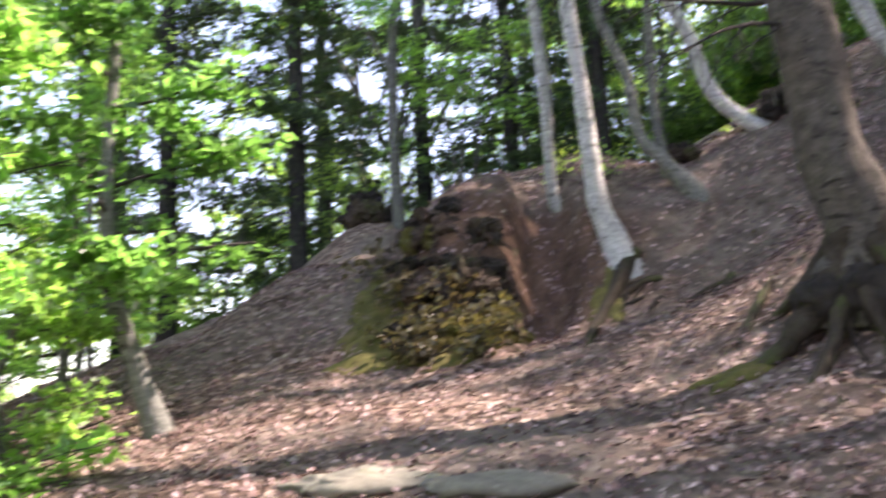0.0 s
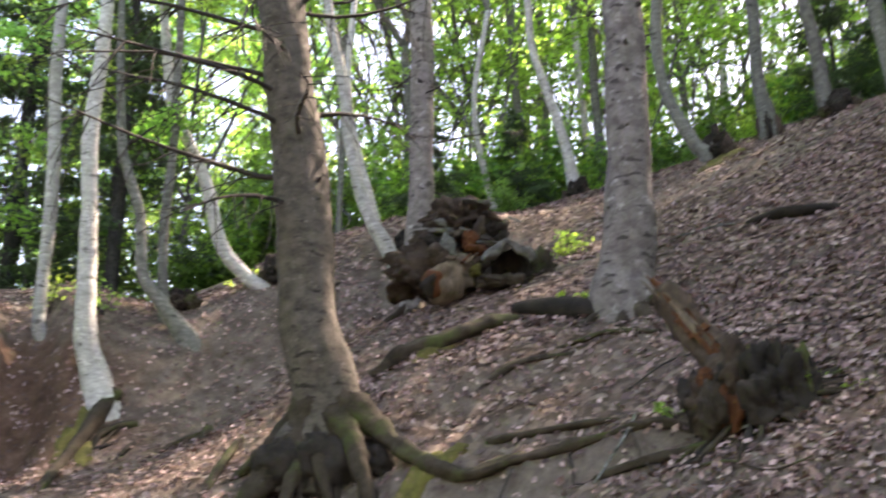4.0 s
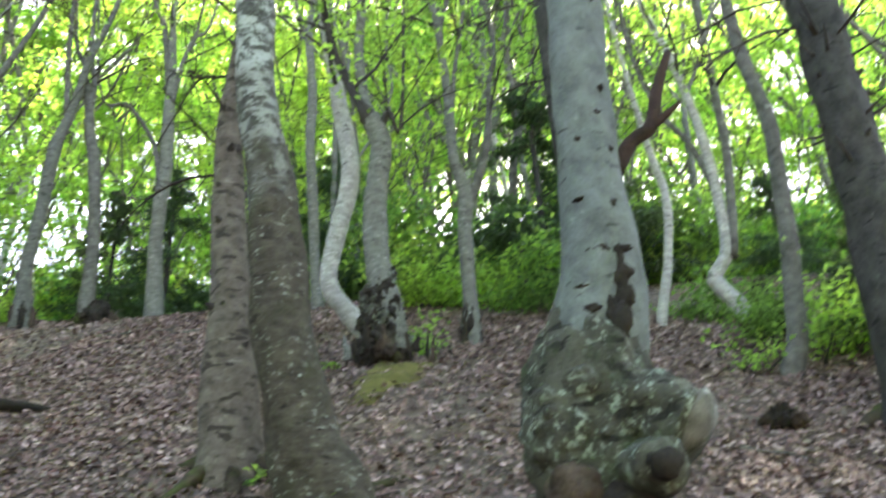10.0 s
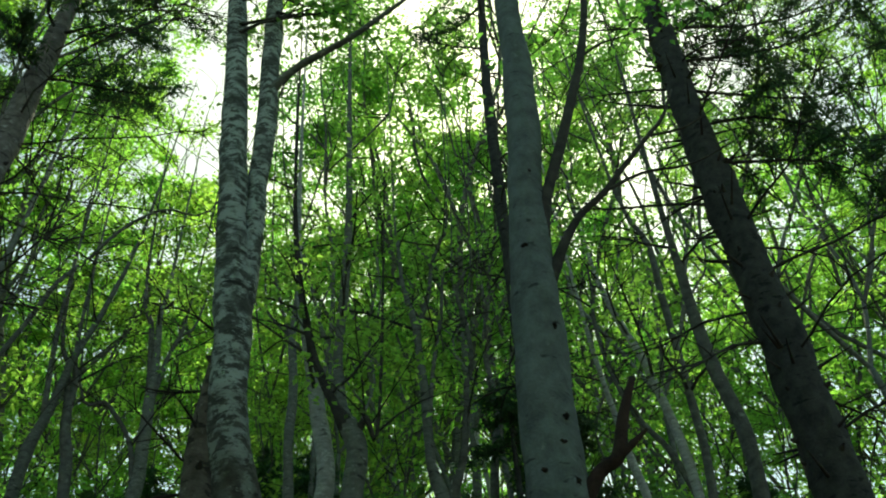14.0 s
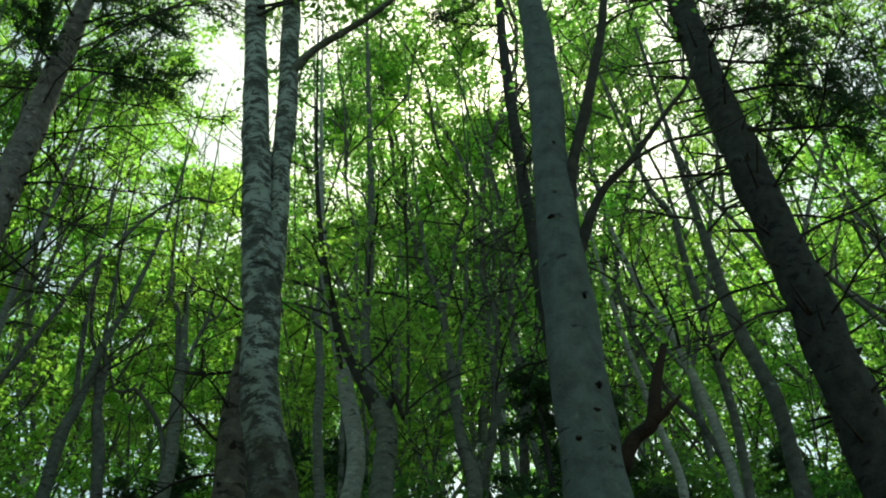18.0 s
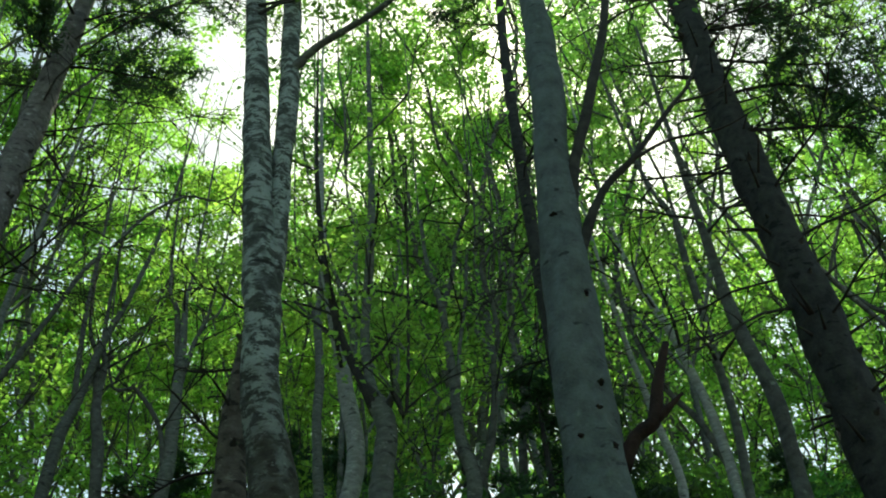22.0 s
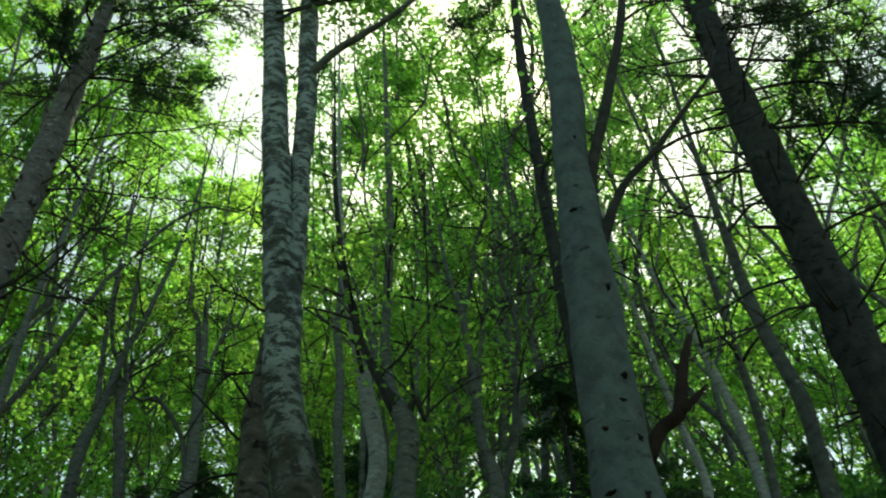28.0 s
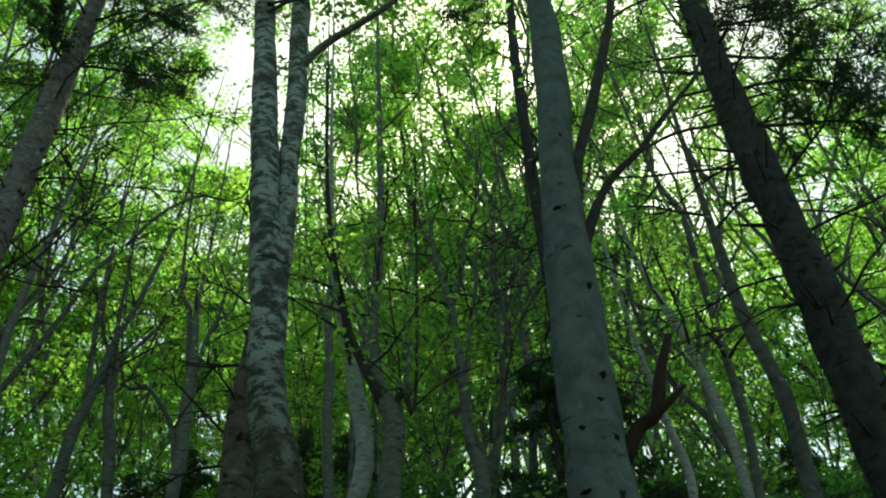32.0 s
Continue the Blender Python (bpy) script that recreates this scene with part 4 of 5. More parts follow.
for (tree, o), stems in ((PAIR, [[(4.66, 2.88, 9.2, .07), (4.55, 3.0, 13, .03)], [(4.83, 2.57, 9.4, .07), (4.75, 2.7, 13.5, .03)]]), (BURLT, [[(4.54, .18, 8.2, .07), (4.56, .1, 13, .03)], [(4.63, -.4, 8.6, .03), (4.7, -.8, 10, .01)]])):
    crown_parts(tree, [rel(t, o) for t in stems], np.random.default_rng(5), 8, 1.7, 1700, .085, LEAF, .3, .3)

# the wood behind: six kinds, planted in rings over the crest, down the valley side and, unseen, behind the camera
# kinds of tree: thin ones at the edge of the wood, tall ones behind, far ones with coarser leaf clumps
EDGE = [background_beech(s, h, 2, 1000, thick=.0036) for s, h in ((21, 13), (22, 14.5), (23, 12))]
TALL = [background_beech(s, h, k, 9200, leaf=.12, low=.3, reach=.15) for s, h, k in ((1, 20, 3), (2, 22, 3), (3, 18, 3), (4, 21, 3))]
BACK = [background_beech(s, h, k, 5200, leaf=.175, split=False, reach=.15, low=.24) for s, h, k in ((5, 19, 3), (6, 23, 3), (7, 18, 3))]
FAR = [background_beech(s, h, k, 3800, leaf=.25, split=False, low=.24) for s, h, k in ((9, 19, 3), (10, 22, 3))]
SLIM = [background_beech(s, h, 2, 1300, leaf=.105, split=False, low=.05, reach=.26) for s, h in ((32, 5.5), (34, 4.5))]
rng = np.random.default_rng(23)
spots = []


def glade(x, y, wide):
    """A narrow gap in the wood above the crest, in line with the sun."""
    across, along = x * -.259 + (y - 6.6) * .966, x * .966 + (y - 6.6) * .259
    return -1.3 * wide < across < 1.15 * wide and 7 < along < 40


def plant(kinds, n, az0, az1, d0, d1, gap, s0=.88, s1=1.12):
    """n trees of the given kinds between two bearings and two distances, no closer to one another than gap."""
    done, rng = [], np.random.default_rng(int(n * 7 + az1 * 3 + d0 * 11))
    for _ in range(4000):
        if len(done) == n:
            break
        az, d = radians(rng.uniform(az0, az1)), rng.uniform(d0, d1)
        x, y = .4 + d * math.sin(az), -.3 + d * math.cos(az)
        if d < 32 and (kinds is not SLIM or d < 20) and glade(x, y, 1.8 if kinds is SLIM else 2.8 if kinds is EDGE else 3.6):
            continue
        if (az < radians(14) and d < 16.5) or (.943 * x + .333 * y < 10.6 and x > 4.5):
            continue
        if any((x - a) ** 2 + (y - b) ** 2 < gap ** 2 for a, b in spots):
            continue
        spots.append((x, y))
        done.append((x, y))
    for k, (x, y) in enumerate(done):
        m = pose(x, y, H(x, y) - .05, rng.normal() * 3, rng.normal() * 3, rng.uniform(0, 360))
        s = rng.uniform(s0, s1)
        if kinds[k % len(kinds)].location.z < -100:
            kinds[k % len(kinds)].matrix_basis = m
        else:
            copy_thing(kinds[k % len(kinds)], m).scale = (s, s, s)


# lower trees stand in the gap itself, under the sun's slant
for n in range(13):
    along, across = 16.5 + 1.15 * n, (-3.4, 2.4, -.8, 4.6, -2.3, .9, -4.2)[n % 7]
    x, y = .966 * along - .259 * across, 6.6 + .259 * along + .966 * across
    s = min(1.05, (2.6 + 1.36 * (along - 6) - H(x, y)) / 19)
    copy_thing(TALL[n % 4], pose(x, y, H(x, y) - .05, 0, 0, 77 * n)).scale = (s * 1.15, s * 1.15, s)
    spots.append((x, y))
plant(EDGE, 16, 14, 112, 12, 15.5, 1.6)
plant(TALL, 18, 20, 84, 15.5, 21, 1.6, .9, 1.14)
plant(TALL, 4, 84, 116, 16.5, 21, 2.2, .68, .82)
plant(TALL, 5, 3, 22, 17, 22, 1.5, .6, .8)
plant(SLIM, 26, 12, 114, 14.0, 24, 1.2, .9, 1.5)
plant(SLIM, 14, 78, 114, 13.0, 22, 1.1, .9, 1.4)
plant(BACK, 15, 16, 60, 20.5, 29, 1.7, .82, 1.08)
plant(BACK, 10, 60, 84, 20.5, 29, 1.7, .7, .92)
plant(SLIM, 9, 18, 56, 17.0, 25, 1.0, 1.0, 1.6)
plant(BACK, 10, 84, 118, 21, 29, 1.8, .65, .88)
plant(FAR, 26, 10, 118, 28, 48, 2.4)
plant(SLIM, 8, 42, 72, 20.0, 28, .9, 1.1, 1.6)
plant(SLIM, 16, 5, 40, 16.0, 26, .9, .9, 1.5)
plant(SLIM, 5, 52, 65, 20, 26, .6, 1.5, 2.2)
# unseen trees behind the camera, added to keep skylight off trunks and foreground
plant(FAR, 14, 135, 295, 7.5, 11.5, 1.8, .5, .65)
plant(FAR, 28, 125, 305, 9, 26, 2.6, .6, .95)
plant(TALL, 6, -48, 14, 17, 24, 2.0, .6, .85)
plant(BACK, 18, -52, 14, 20, 36, 1.8, .6, 1.0)
plant(SLIM, 25, -52, 8, 16.5, 30, 1.0, 1.0, 1.7)
plant(FAR, 9, -55, 14, 34, 60, 2.4, .8, 1.2)


def young_fir(seed, tall, wide, blades, loc=(0, 0, -200), blade=(.14, .2), label="dark green young fir with drooping layered boughs"):
    r = np.random.default_rng(seed)
    tree = thing("young_fir", loc, label, "tree", "young firs")
    trunk = [(0, 0, -.3, tall * .016), (.02, .01, tall * .5, tall * .011), (0, 0, tall, .008)]
    v, f = tube(trunk, segs=7, rings=12, seed=seed)
    part("trunk", mesh("trunk", v, f, FIR_DARK), tree)
    lines = []
    for k in range(int(20 + tall * 7)):
        z = tall * (.1 + .88 * r.uniform(0, 1) ** .9)
        lines.append(grow_limb((0, 0, z), r.uniform(0, 6.283), -.12 + .3 * z / tall, wide * (1.08 - z / tall) * r.uniform(.7, 1.15), .012, r, .12, 5))
    for l in lines:
        v, f = tube(l, segs=4, rings=8, cap=False)
        part("branch", mesh("branch", v, f, TWIG), tree)
    total = sum(abs(l[-1][0]) + abs(l[-1][1]) for l in lines)
    c = np.vstack([spray(l, max(6, int(blades * (abs(l[-1][0]) + abs(l[-1][1])) / total)), r, .035 + .09 * wide * (1.08 - l[0][2] / tall), .025, .35) for l in lines])
    v, f = leaves(c, blade[0], r, .4, blade[1], .05)
    part("crown", mesh("crown", v, f, NEEDLE, False), tree, "dark needle sprays")
    return tree


young = young_fir(3, 3.4, 1.35, 6500)
for n, (x, y, s) in enumerate(((12.0, 6.9, 1.0), (10.9, 2.2, 1.05), (11.6, 1.6, 1.0), (12, 10.3, .9), (11.6, 5.6, .9), (10.0, -1.3, .5), (11.5, -.6, .5), (5.5, 12.6, .6), (7.2, 12.9, .6), (11.4, 8.6, .9), (7.5, -1.6, .42), (8.3, -1.2, .5), (7.0, -2.2, .4))):
    m = pose(x, y, H(x, y), 0, 0, 70 * n)
    if n == 0:
        young.matrix_basis = m
        young.scale = (s, s, s)
    else:
        copy_thing(young, m).scale = (s, s, s)

# dark firs of the valley side
spruce = young_fir(8, 12, 2.4, 7000, blade=(.24, .26), label="tall dark fir with dense hanging boughs on the valley side")
for n, (x, y, s) in enumerate(((-4.6, 16.5, 1.0), (-6.8, 15.8, 1.05), (-2.6, 19.5, 1.1), (-.6, 17.5, .9), (-8.5, 17.5, 1.0), (1.2, 20, 1.1), (-5.2, 21, 1.2), (1.0, 15.5, .7))):
    m = pose(x, y, H(x, y), 0, 0, 50 * n)
    if n == 0:
        spruce.matrix_basis = m
    else:
        copy_thing(spruce, m).scale = (s, s, s)


# ---- undergrowth ----
def bush(name, seed, size, n, material, leaf, label, group, twigs=9, loc=(0, 0, -200), flat=.45):
    r = np.random.default_rng(seed)
    b = thing(name, loc, label, "shrub", group)
    lines = [grow_limb((r.normal() * .08, r.normal() * .08, -.05), r.uniform(0, 6.283), r.uniform(.5, 1.4), size * r.uniform(.6, 1.2), .012, r, .3, 5) for _ in range(twigs)]
    if group == "undergrowth":
        v, f = joined_tubes(lines, 4)
        tagged(part("branchwork", mesh("branchwork", v, f, TWIG), b), kind="stuff")
    else:
        for l in lines:
            v, f = tube(l, segs=4, rings=8, cap=False)
            part("stem", mesh("stem", v, f, TWIG), b)
    c = np.vstack([spray(l, n // twigs, r, size * .16, size * .08) for l in lines])
    v, f = leaves(c, leaf, r, flat)
    part("foliage", mesh("foliage", v, f, material, False), b)
    return b


under = [bush("shrub", 31, 1.35, 1300, SHRUB, .12, "dense green beech undergrowth behind the crest", "undergrowth"), bush("shrub", 32, 1.3, 1150, LEAF_BRIGHT, .11, "light green sapling scrub at the wood's edge", "undergrowth")]
rng = np.random.default_rng(77)
for n in range(135):
    az = radians(rng.uniform(4, 106))
    d = rng.uniform(11.5, 19) if az > radians(58) else rng.uniform(15.5, 23)
    x, y = .4 + d * math.sin(az), -.3 + d * math.cos(az)
    if .943 * x + .333 * y < 11.9 + .5 * rng.uniform(-1, 1) and y < 11.5:
        continue
    s = rng.uniform(.7, 1.3) * (1.3 if az < radians(58) else 1)
    m = pose(x, y, H(x, y), 0, 0, rng.uniform(0, 360))
    copy_thing(under[0 if rng.uniform() < .62 else 1], m).scale = (s, s, s)
under[0].matrix_basis = pose(11.4, 4.6, H(11.4, 4.6))
under[1].matrix_basis = pose(9.8, 2.6, H(9.8, 2.6))
for n, (x, y, s) in enumerate(((9.6, 1.9, .6), (9.8, 3.4, .7), (8.5, -.1, .4), (8.2, -.8, .6), (9.4, .3, .5), (8.1, -1.6, .7), (9.0, -2.2, .9), (9.4, 9.6, .4), (6.4, 11.6, .4))):
    copy_thing(under[n % 2], pose(x, y, H(x, y), 0, 0, 40 * n)).scale = (s, s, s)
for n in range(14):
    x, y = rng.uniform(-12, 2), rng.uniform(16, 28)
    s = rng.uniform(.9, 1.6)
    copy_thing(under[n % 2], pose(x, y, H(x, y), 0, 0, 40 * n)).scale = (s, s, s)


# ---- roots, stumps and dead wood ----
def low(x, y, dz=0.0):
    return (x, y, H(x, y) + dz)


def rooted(tree, o, rows, material=ROOT, name="root", label="", seed=0, segs=9, sunk=.35):
    """Roots that follow the ground; rows of x, y, height over the ground, radius."""
    pts = [(x, y, H(x, y) + z, r) for x, y, z, r in rows]
    return limb(name, pts, material, tree, o, label, segs=14, seed=seed, lump=.11, rings=12 * len(pts), rough=.3)


def rotten(t, o, rows, seed0):
    for k, (name, material, label, c, s, rough) in enumerate(rows):
        v, f = crag(c, s, seed0 + k, rough, 44, 28, 5.2)
        part(name, mesh(name, v, f, material), t, label)


tree, o = FIR1
ROOTS = [
    [(1.96, 6.4, .42, .2), (1.74, 6.28, .26, .13), (1.5, 6.26, .1, .09), (1.25, 6.3, .0, .065), (1.0, 6.22, -.05, .05)],
    [(1.9, 6.34, .34, .14), (1.74, 6.08, .16, .075), (1.6, 5.96, .05, .05), (1.42, 5.86, -.06, .03)],
    [(1.98, 6.28, .36, .13), (1.93, 6.02, .2, .05), (1.97, 5.9, .06, .038), (1.93, 5.76, -.1, .03)],
    [(2.08, 6.3, .4, .17), (2.13, 6.04, .32, .10), (2.15, 5.84, .16, .07), (2.2, 5.68, .02, .075), (2.26, 5.52, -.12, .06)],
    [(2.1, 6.32, .42, .2), (2.28, 6.1, .26, .12), (2.44, 5.78, .12, .085), (2.64, 5.38, .03, .06), (2.88, 5.06, .01, .05), (3.12, 4.84, .01, .045), (3.45, 4.4, .01, .04), (3.6, 4.15, -.07, .04)],
    [(1.9, 6.45, .36, .15), (1.75, 6.55, .2, .09), (1.55, 6.68, .04, .06), (1.3, 6.8, -.08, .03)],
    [(2.03, 6.3, .16, .07), (2.05, 6.08, .04, .03), (2.03, 5.9, -.01, .024), (2.1, 5.7, -.1, .02)],
    [(1.86, 6.26, .2, .07), (1.8, 6.05, .05, .03), (1.83, 5.86, -.02, .024), (1.75, 5.7, -.1, .015)],
]
for n, r in enumerate(ROOTS):
    rooted(tree, o, [(x, y, z, q * .78) for x, y, z, q in r], seed=n, label="mossy exposed root" if n in (0, 4) else "")

# solid black lumps between the roots stand in for the shade beneath them
rotten(tree, o, (("root_hollow", CHAR, "dark lump painted as shade under the roots", (.02, -.2, -.02), (.27, .2, .26), .25), ("root_hollow", CHAR, "dark lump painted as shade under the roots", (.3, -.3, -.02), (.16, .2, .16), .25), ("root_hollow", CHAR, "dark lump painted as shade under the roots", (-.26, -.12, -.02), (.2, .14, .15), .25)), 700)

for base, k0 in (((4.45, 6.0), 0), ((5.27, 2.93), 5), ((6.9, -.98), 9), ((3.85, 9.0), 13)):
    t_ = min((ob for ob in scene.collection.objects if ob.name.startswith("fir_tree")), key=lambda ob: (ob.location.x - base[0]) ** 2 + (ob.location.y - base[1]) ** 2)
    for k in range(5):
        a = 1.9 + k * .85 + .3 * math.sin(k0 + k)
        rooted(t_, tuple(t_.location), [(base[0] + math.cos(a) * d, base[1] + math.sin(a) * d, (.1 - .3 * d), .075 * (1.2 - 1.5 * d)) for d in (.12, .25, .4, .6)], ROOT, seed=k0 + k)

# roots that lie in the bank
for n, (label, rows) in enumerate((
    ("mossy half-buried root running along the bank", [(2.6, 6.95, .0, .05), (2.85, 6.87, .05, .075), (3.24, 6.75, .06, .08), (3.6, 6.68, .04, .06), (3.85, 6.6, -.05, .04)]),
    ("thin brown root across the bare bank", [(3.05, 6.05, -.03, .022), (3.25, 6.0, .02, .028), (3.45, 5.93, .02, .026), (3.75, 5.72, -.02, .018)]),
    ("thin pale root across the bare bank", [(3.7, 5.9, -.02, .02), (3.85, 5.76, .025, .024), (4.0, 5.62, .03, .022), (4.2, 5.22, .0, .014)]),
    ("thin root hanging out of the bank", [(2.9, 5.5, .0, .02), (3.1, 5.25, .03, .028), (3.3, 4.95, .03, .026), (3.5, 4.75, -.02, .02)]),
    ("thin root hanging out of the bank", [(3.0, 4.7, -.03, .02), (3.2, 4.45, .03, .026), (3.4, 4.0, .03, .022), (3.55, 3.6, -.02, .015)]),
    ("dark gnarled root beside the path", [(1.2, 6.6, -.05, .03), (1.4, 6.9, .03, .035), (1.6, 7.2, .03, .03), (1.75, 7.5, -.05, .02)]),
)):
    rooted(None, (0, 0, 0), rows, name="root", seed=60 + n)
    ob = bpy.context.scene.collection.objects[-1]
    tagged(ob, label, "root", "roots in the bank")


def log(label, rows, material=DEAD, name="dead_branch", category="branch", group="", seed=0, segs=9, lump=.09):
    o = low(rows[0][0], rows[0][1])
    t = thing(name, o, label, category, group)
    pts = [(x, y, H(x, y) + z, r) for x, y, z, r in rows]
    limb("wood", pts, material, t, o, segs=segs, seed=seed, lump=lump, rings=6 * len(pts))
    return t, o


log("dark rotten log lying on the ledge", [(3.82, 6.75, .03, .07), (4.0, 6.4, .07, .09), (4.2, 6.1, .05, .08), (4.4, 5.9, -.02, .04)], CHAR, "log", "log", seed=4)
log("dark curved dead branch on the leaf litter", [(5.82, 6.06, .0, .03), (5.92, 5.75, .06, .05), (6.0, 5.45, .05, .045), (6.08, 5.2, .0, .02)], CHAR, seed=5)
log("short black log on the crest", [(7.3, 10.5, .0, .08), (7.45, 10.3, .08, .11), (7.65, 10.05, .04, .1), (7.8, 9.9, .0, .06)], CHAR, "log", "log", seed=7)
log("mossy root log below the white trunk", [(.8, 9.25, .02, .09), (.66, 9.0, .04, .08), (.5, 8.75, .03, .07), (.36, 8.4, .02, .055), (.26, 8.0, .0, .045), (.2, 7.7, -.05, .02)], ROOT, "log", "log", seed=8)
log("grey dead branch leaning at the path's edge", [(-3.9, 6.3, .0, .05), (-3.95, 6.25, .5, .045), (-3.75, 6.2, 1.0, .035), (-3.6, 6.2, 1.35, .02)], BEECH, seed=9)
rng = np.random.default_rng(91)
for n in range(46):
    x, y = rng.uniform(1.5, 9), rng.uniform(-1.5, 8.5)
    if n < 14:
        x, y = rng.uniform(2.8, 5.2), rng.uniform(1.6, 4.6)
    a, L = rng.uniform(0, 6.283), rng.uniform(.25, .9)
    q = [(x + math.cos(a) * L * k / 3 + rng.normal() * .03, y + math.sin(a) * L * k / 3 + rng.normal() * .03) for k in range(4)]
    r0 = rng.uniform(.006, .014)
    log("thin dry twig lying on the leaf litter", [(px, py, .015 + .03 * rng.uniform(), r0 * (1 - .2 * k)) for k, (px, py) in enumerate(q)], (TWIG, BEECH, ROOT)[n % 3], "twig", "twig", "twigs on the litter", n, 5, .03)


rng = np.random.default_rng(44)
for n in range(9):
    x, y = rng.uniform(.7, 1.7), rng.uniform(8.75, 9.05)
    a, L = rng.uniform(3.3, 4.5), rng.uniform(.3, .6)
    q = [(x + math.cos(a) * L * k / 3, y + math.sin(a) * L * k / 3) for k in range(4)]
    r0 = rng.uniform(.025, .065)
    log("dark mossy root at the feet of the white trunks", [(px, py, (-.02, .015, .01, -.04)[k], r0 * (1 - .2 * k)) for k, (px, py) in enumerate(q)], (CHAR, ROOT, ROOT)[n % 3], "root", "root", "roots above the gully", n, 9, .12)

# the rotten stump with red heartwood
rng = np.random.default_rng(5)
so = low(3.95, 7.85)
st = thing("rotten_stump", so, "collapsed rotten stump with black hollow and orange heartwood", "stump")
rotten(st, so, (
    ("mound", DEAD, "crumbling dark wood", (-.02, .25, .32), (.42, .3, .4), .7),
    ("top", DEAD, "dark bark slab", (-.02, .18, .8), (.27, .22, .2), .7),
    ("top", CHAR, "black bark slab", (.24, .06, .66), (.14, .13, .17), .7),
    ("side", DEAD, "", (-.46, .28, .25), (.27, .24, .22), .7),
    ("side", CHAR, "", (-.3, .1, .4), (.2, .14, .12), .6),
    ("shoulder", ROOT, "", (.6, -.12, .14), (.25, .2, .19), .6),
    ("shoulder", DEAD, "", (.42, .1, .3), (.2, .2, .2), .6),
    ("bark_slab", STEM, "grey bark slab", (-.2, .0, .58), (.2, .09, .045), .6),
    ("bark_slab", STEM, "grey bark slab", (.06, .02, .92), (.14, .1, .035), .6),
    ("bark_slab", BEECH, "grey bark slab", (-.3, -.06, .36), (.07, .05, .16), .6),
    ("bark_slab", STEM, "grey bark slab", (.3, -.12, .46), (.22, .08, .04), .6),
    ("heartwood", RED_ROT, "orange rotten heartwood", (-.08, -.1, .47), (.075, .06, .13), .5),
    ("heartwood", RED_ROT, "orange rotten heartwood", (-.02, -.16, .36), (.1, .05, .05), .5),
    ("crumb", DEAD, "", (.78, -.2, .1), (.16, .14, .12), .6),
    ("crumb", ROOT, "", (.1, -.45, -.02), (.2, .1, .07), .6),
    ("crumb", MOSS, "mossy crumb", (-.12, -.28, .12), (.06, .05, .05), .5),
), 200)
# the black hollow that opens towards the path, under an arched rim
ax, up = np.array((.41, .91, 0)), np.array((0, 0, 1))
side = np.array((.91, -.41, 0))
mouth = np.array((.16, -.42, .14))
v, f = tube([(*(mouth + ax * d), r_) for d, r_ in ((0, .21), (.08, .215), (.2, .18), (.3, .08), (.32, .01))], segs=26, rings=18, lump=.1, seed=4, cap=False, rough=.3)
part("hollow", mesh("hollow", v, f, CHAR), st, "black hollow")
v, f = tube([(*(mouth - ax * .01 + side * .25 * math.cos(q) + up * (.2 + .05 * math.sin(5 * q)) * math.sin(q)), .018 + .035 * abs(math.sin(2.3 * q))) for q in np.radians((165, 140, 115, 90, 65, 40, 15))], segs=14, rings=44, lump=.2, seed=9, rough=.5)
part("rim", mesh("rim", v, f, STEM), st, "grey arched bark rim")
# the pale broken limb with its red-brown end
v, f = tube([(-.1, -.12, .16, .15), (-.3, -.2, .06, .15), (-.46, -.27, -.02, .14), (-.58, -.32, -.06, .125)], segs=30, rings=30, lump=.13, seed=2, rough=.4)
part("broken_limb", mesh("broken_limb", v, f, RAW), st, "pale barkless limb")
v, f = tube([(-.56, -.312, -.055, .118), (-.605, -.33, -.07, .105)], segs=22, rings=5, lump=.1, seed=2, rough=.2)
part("broken_end", mesh("broken_end", v, f, RED_ROT), st, "reddish broken end")
v, f = tube([(-.585, -.322, -.072, .1), (-.628, -.34, -.088, .085)], segs=18, rings=4, lump=.2, seed=6)
part("broken_core", mesh("broken_core", v, f, CHAR), st, "black core of the broken end")
for k in range(10):
    c = np.array((-.42 + .3 * rng.uniform(), -.3 + .1 * rng.uniform(), .1 + .1 * rng.uniform()))
    v, f = shard(c, (.5 + rng.normal() * .2, .2, .5 + rng.normal() * .2), rng.uniform(.12, .26), rng.uniform(.04, .08), 60 + k)
    part("splinter", mesh("splinter", v, f, (RAW, DEAD, RED_ROT)[k % 3], False), st, "pale splintered wood")
for k in range(26):
    a = rng.uniform(0, 6.283)
    c = (math.cos(a) * rng.uniform(.1, .5), math.sin(a) * rng.uniform(.1, .35) + .12, rng.uniform(.2, .85))
    v, f = shard(c, (math.cos(a) * .8, math.sin(a) * .8, rng.uniform(-.5, .3)), rng.uniform(.08, .2), rng.uniform(.06, .13), k)
    part("splinter", mesh("splinter", v, f, (DEAD, CHAR, ROOT, STEM, DEAD)[k % 5], False), st)

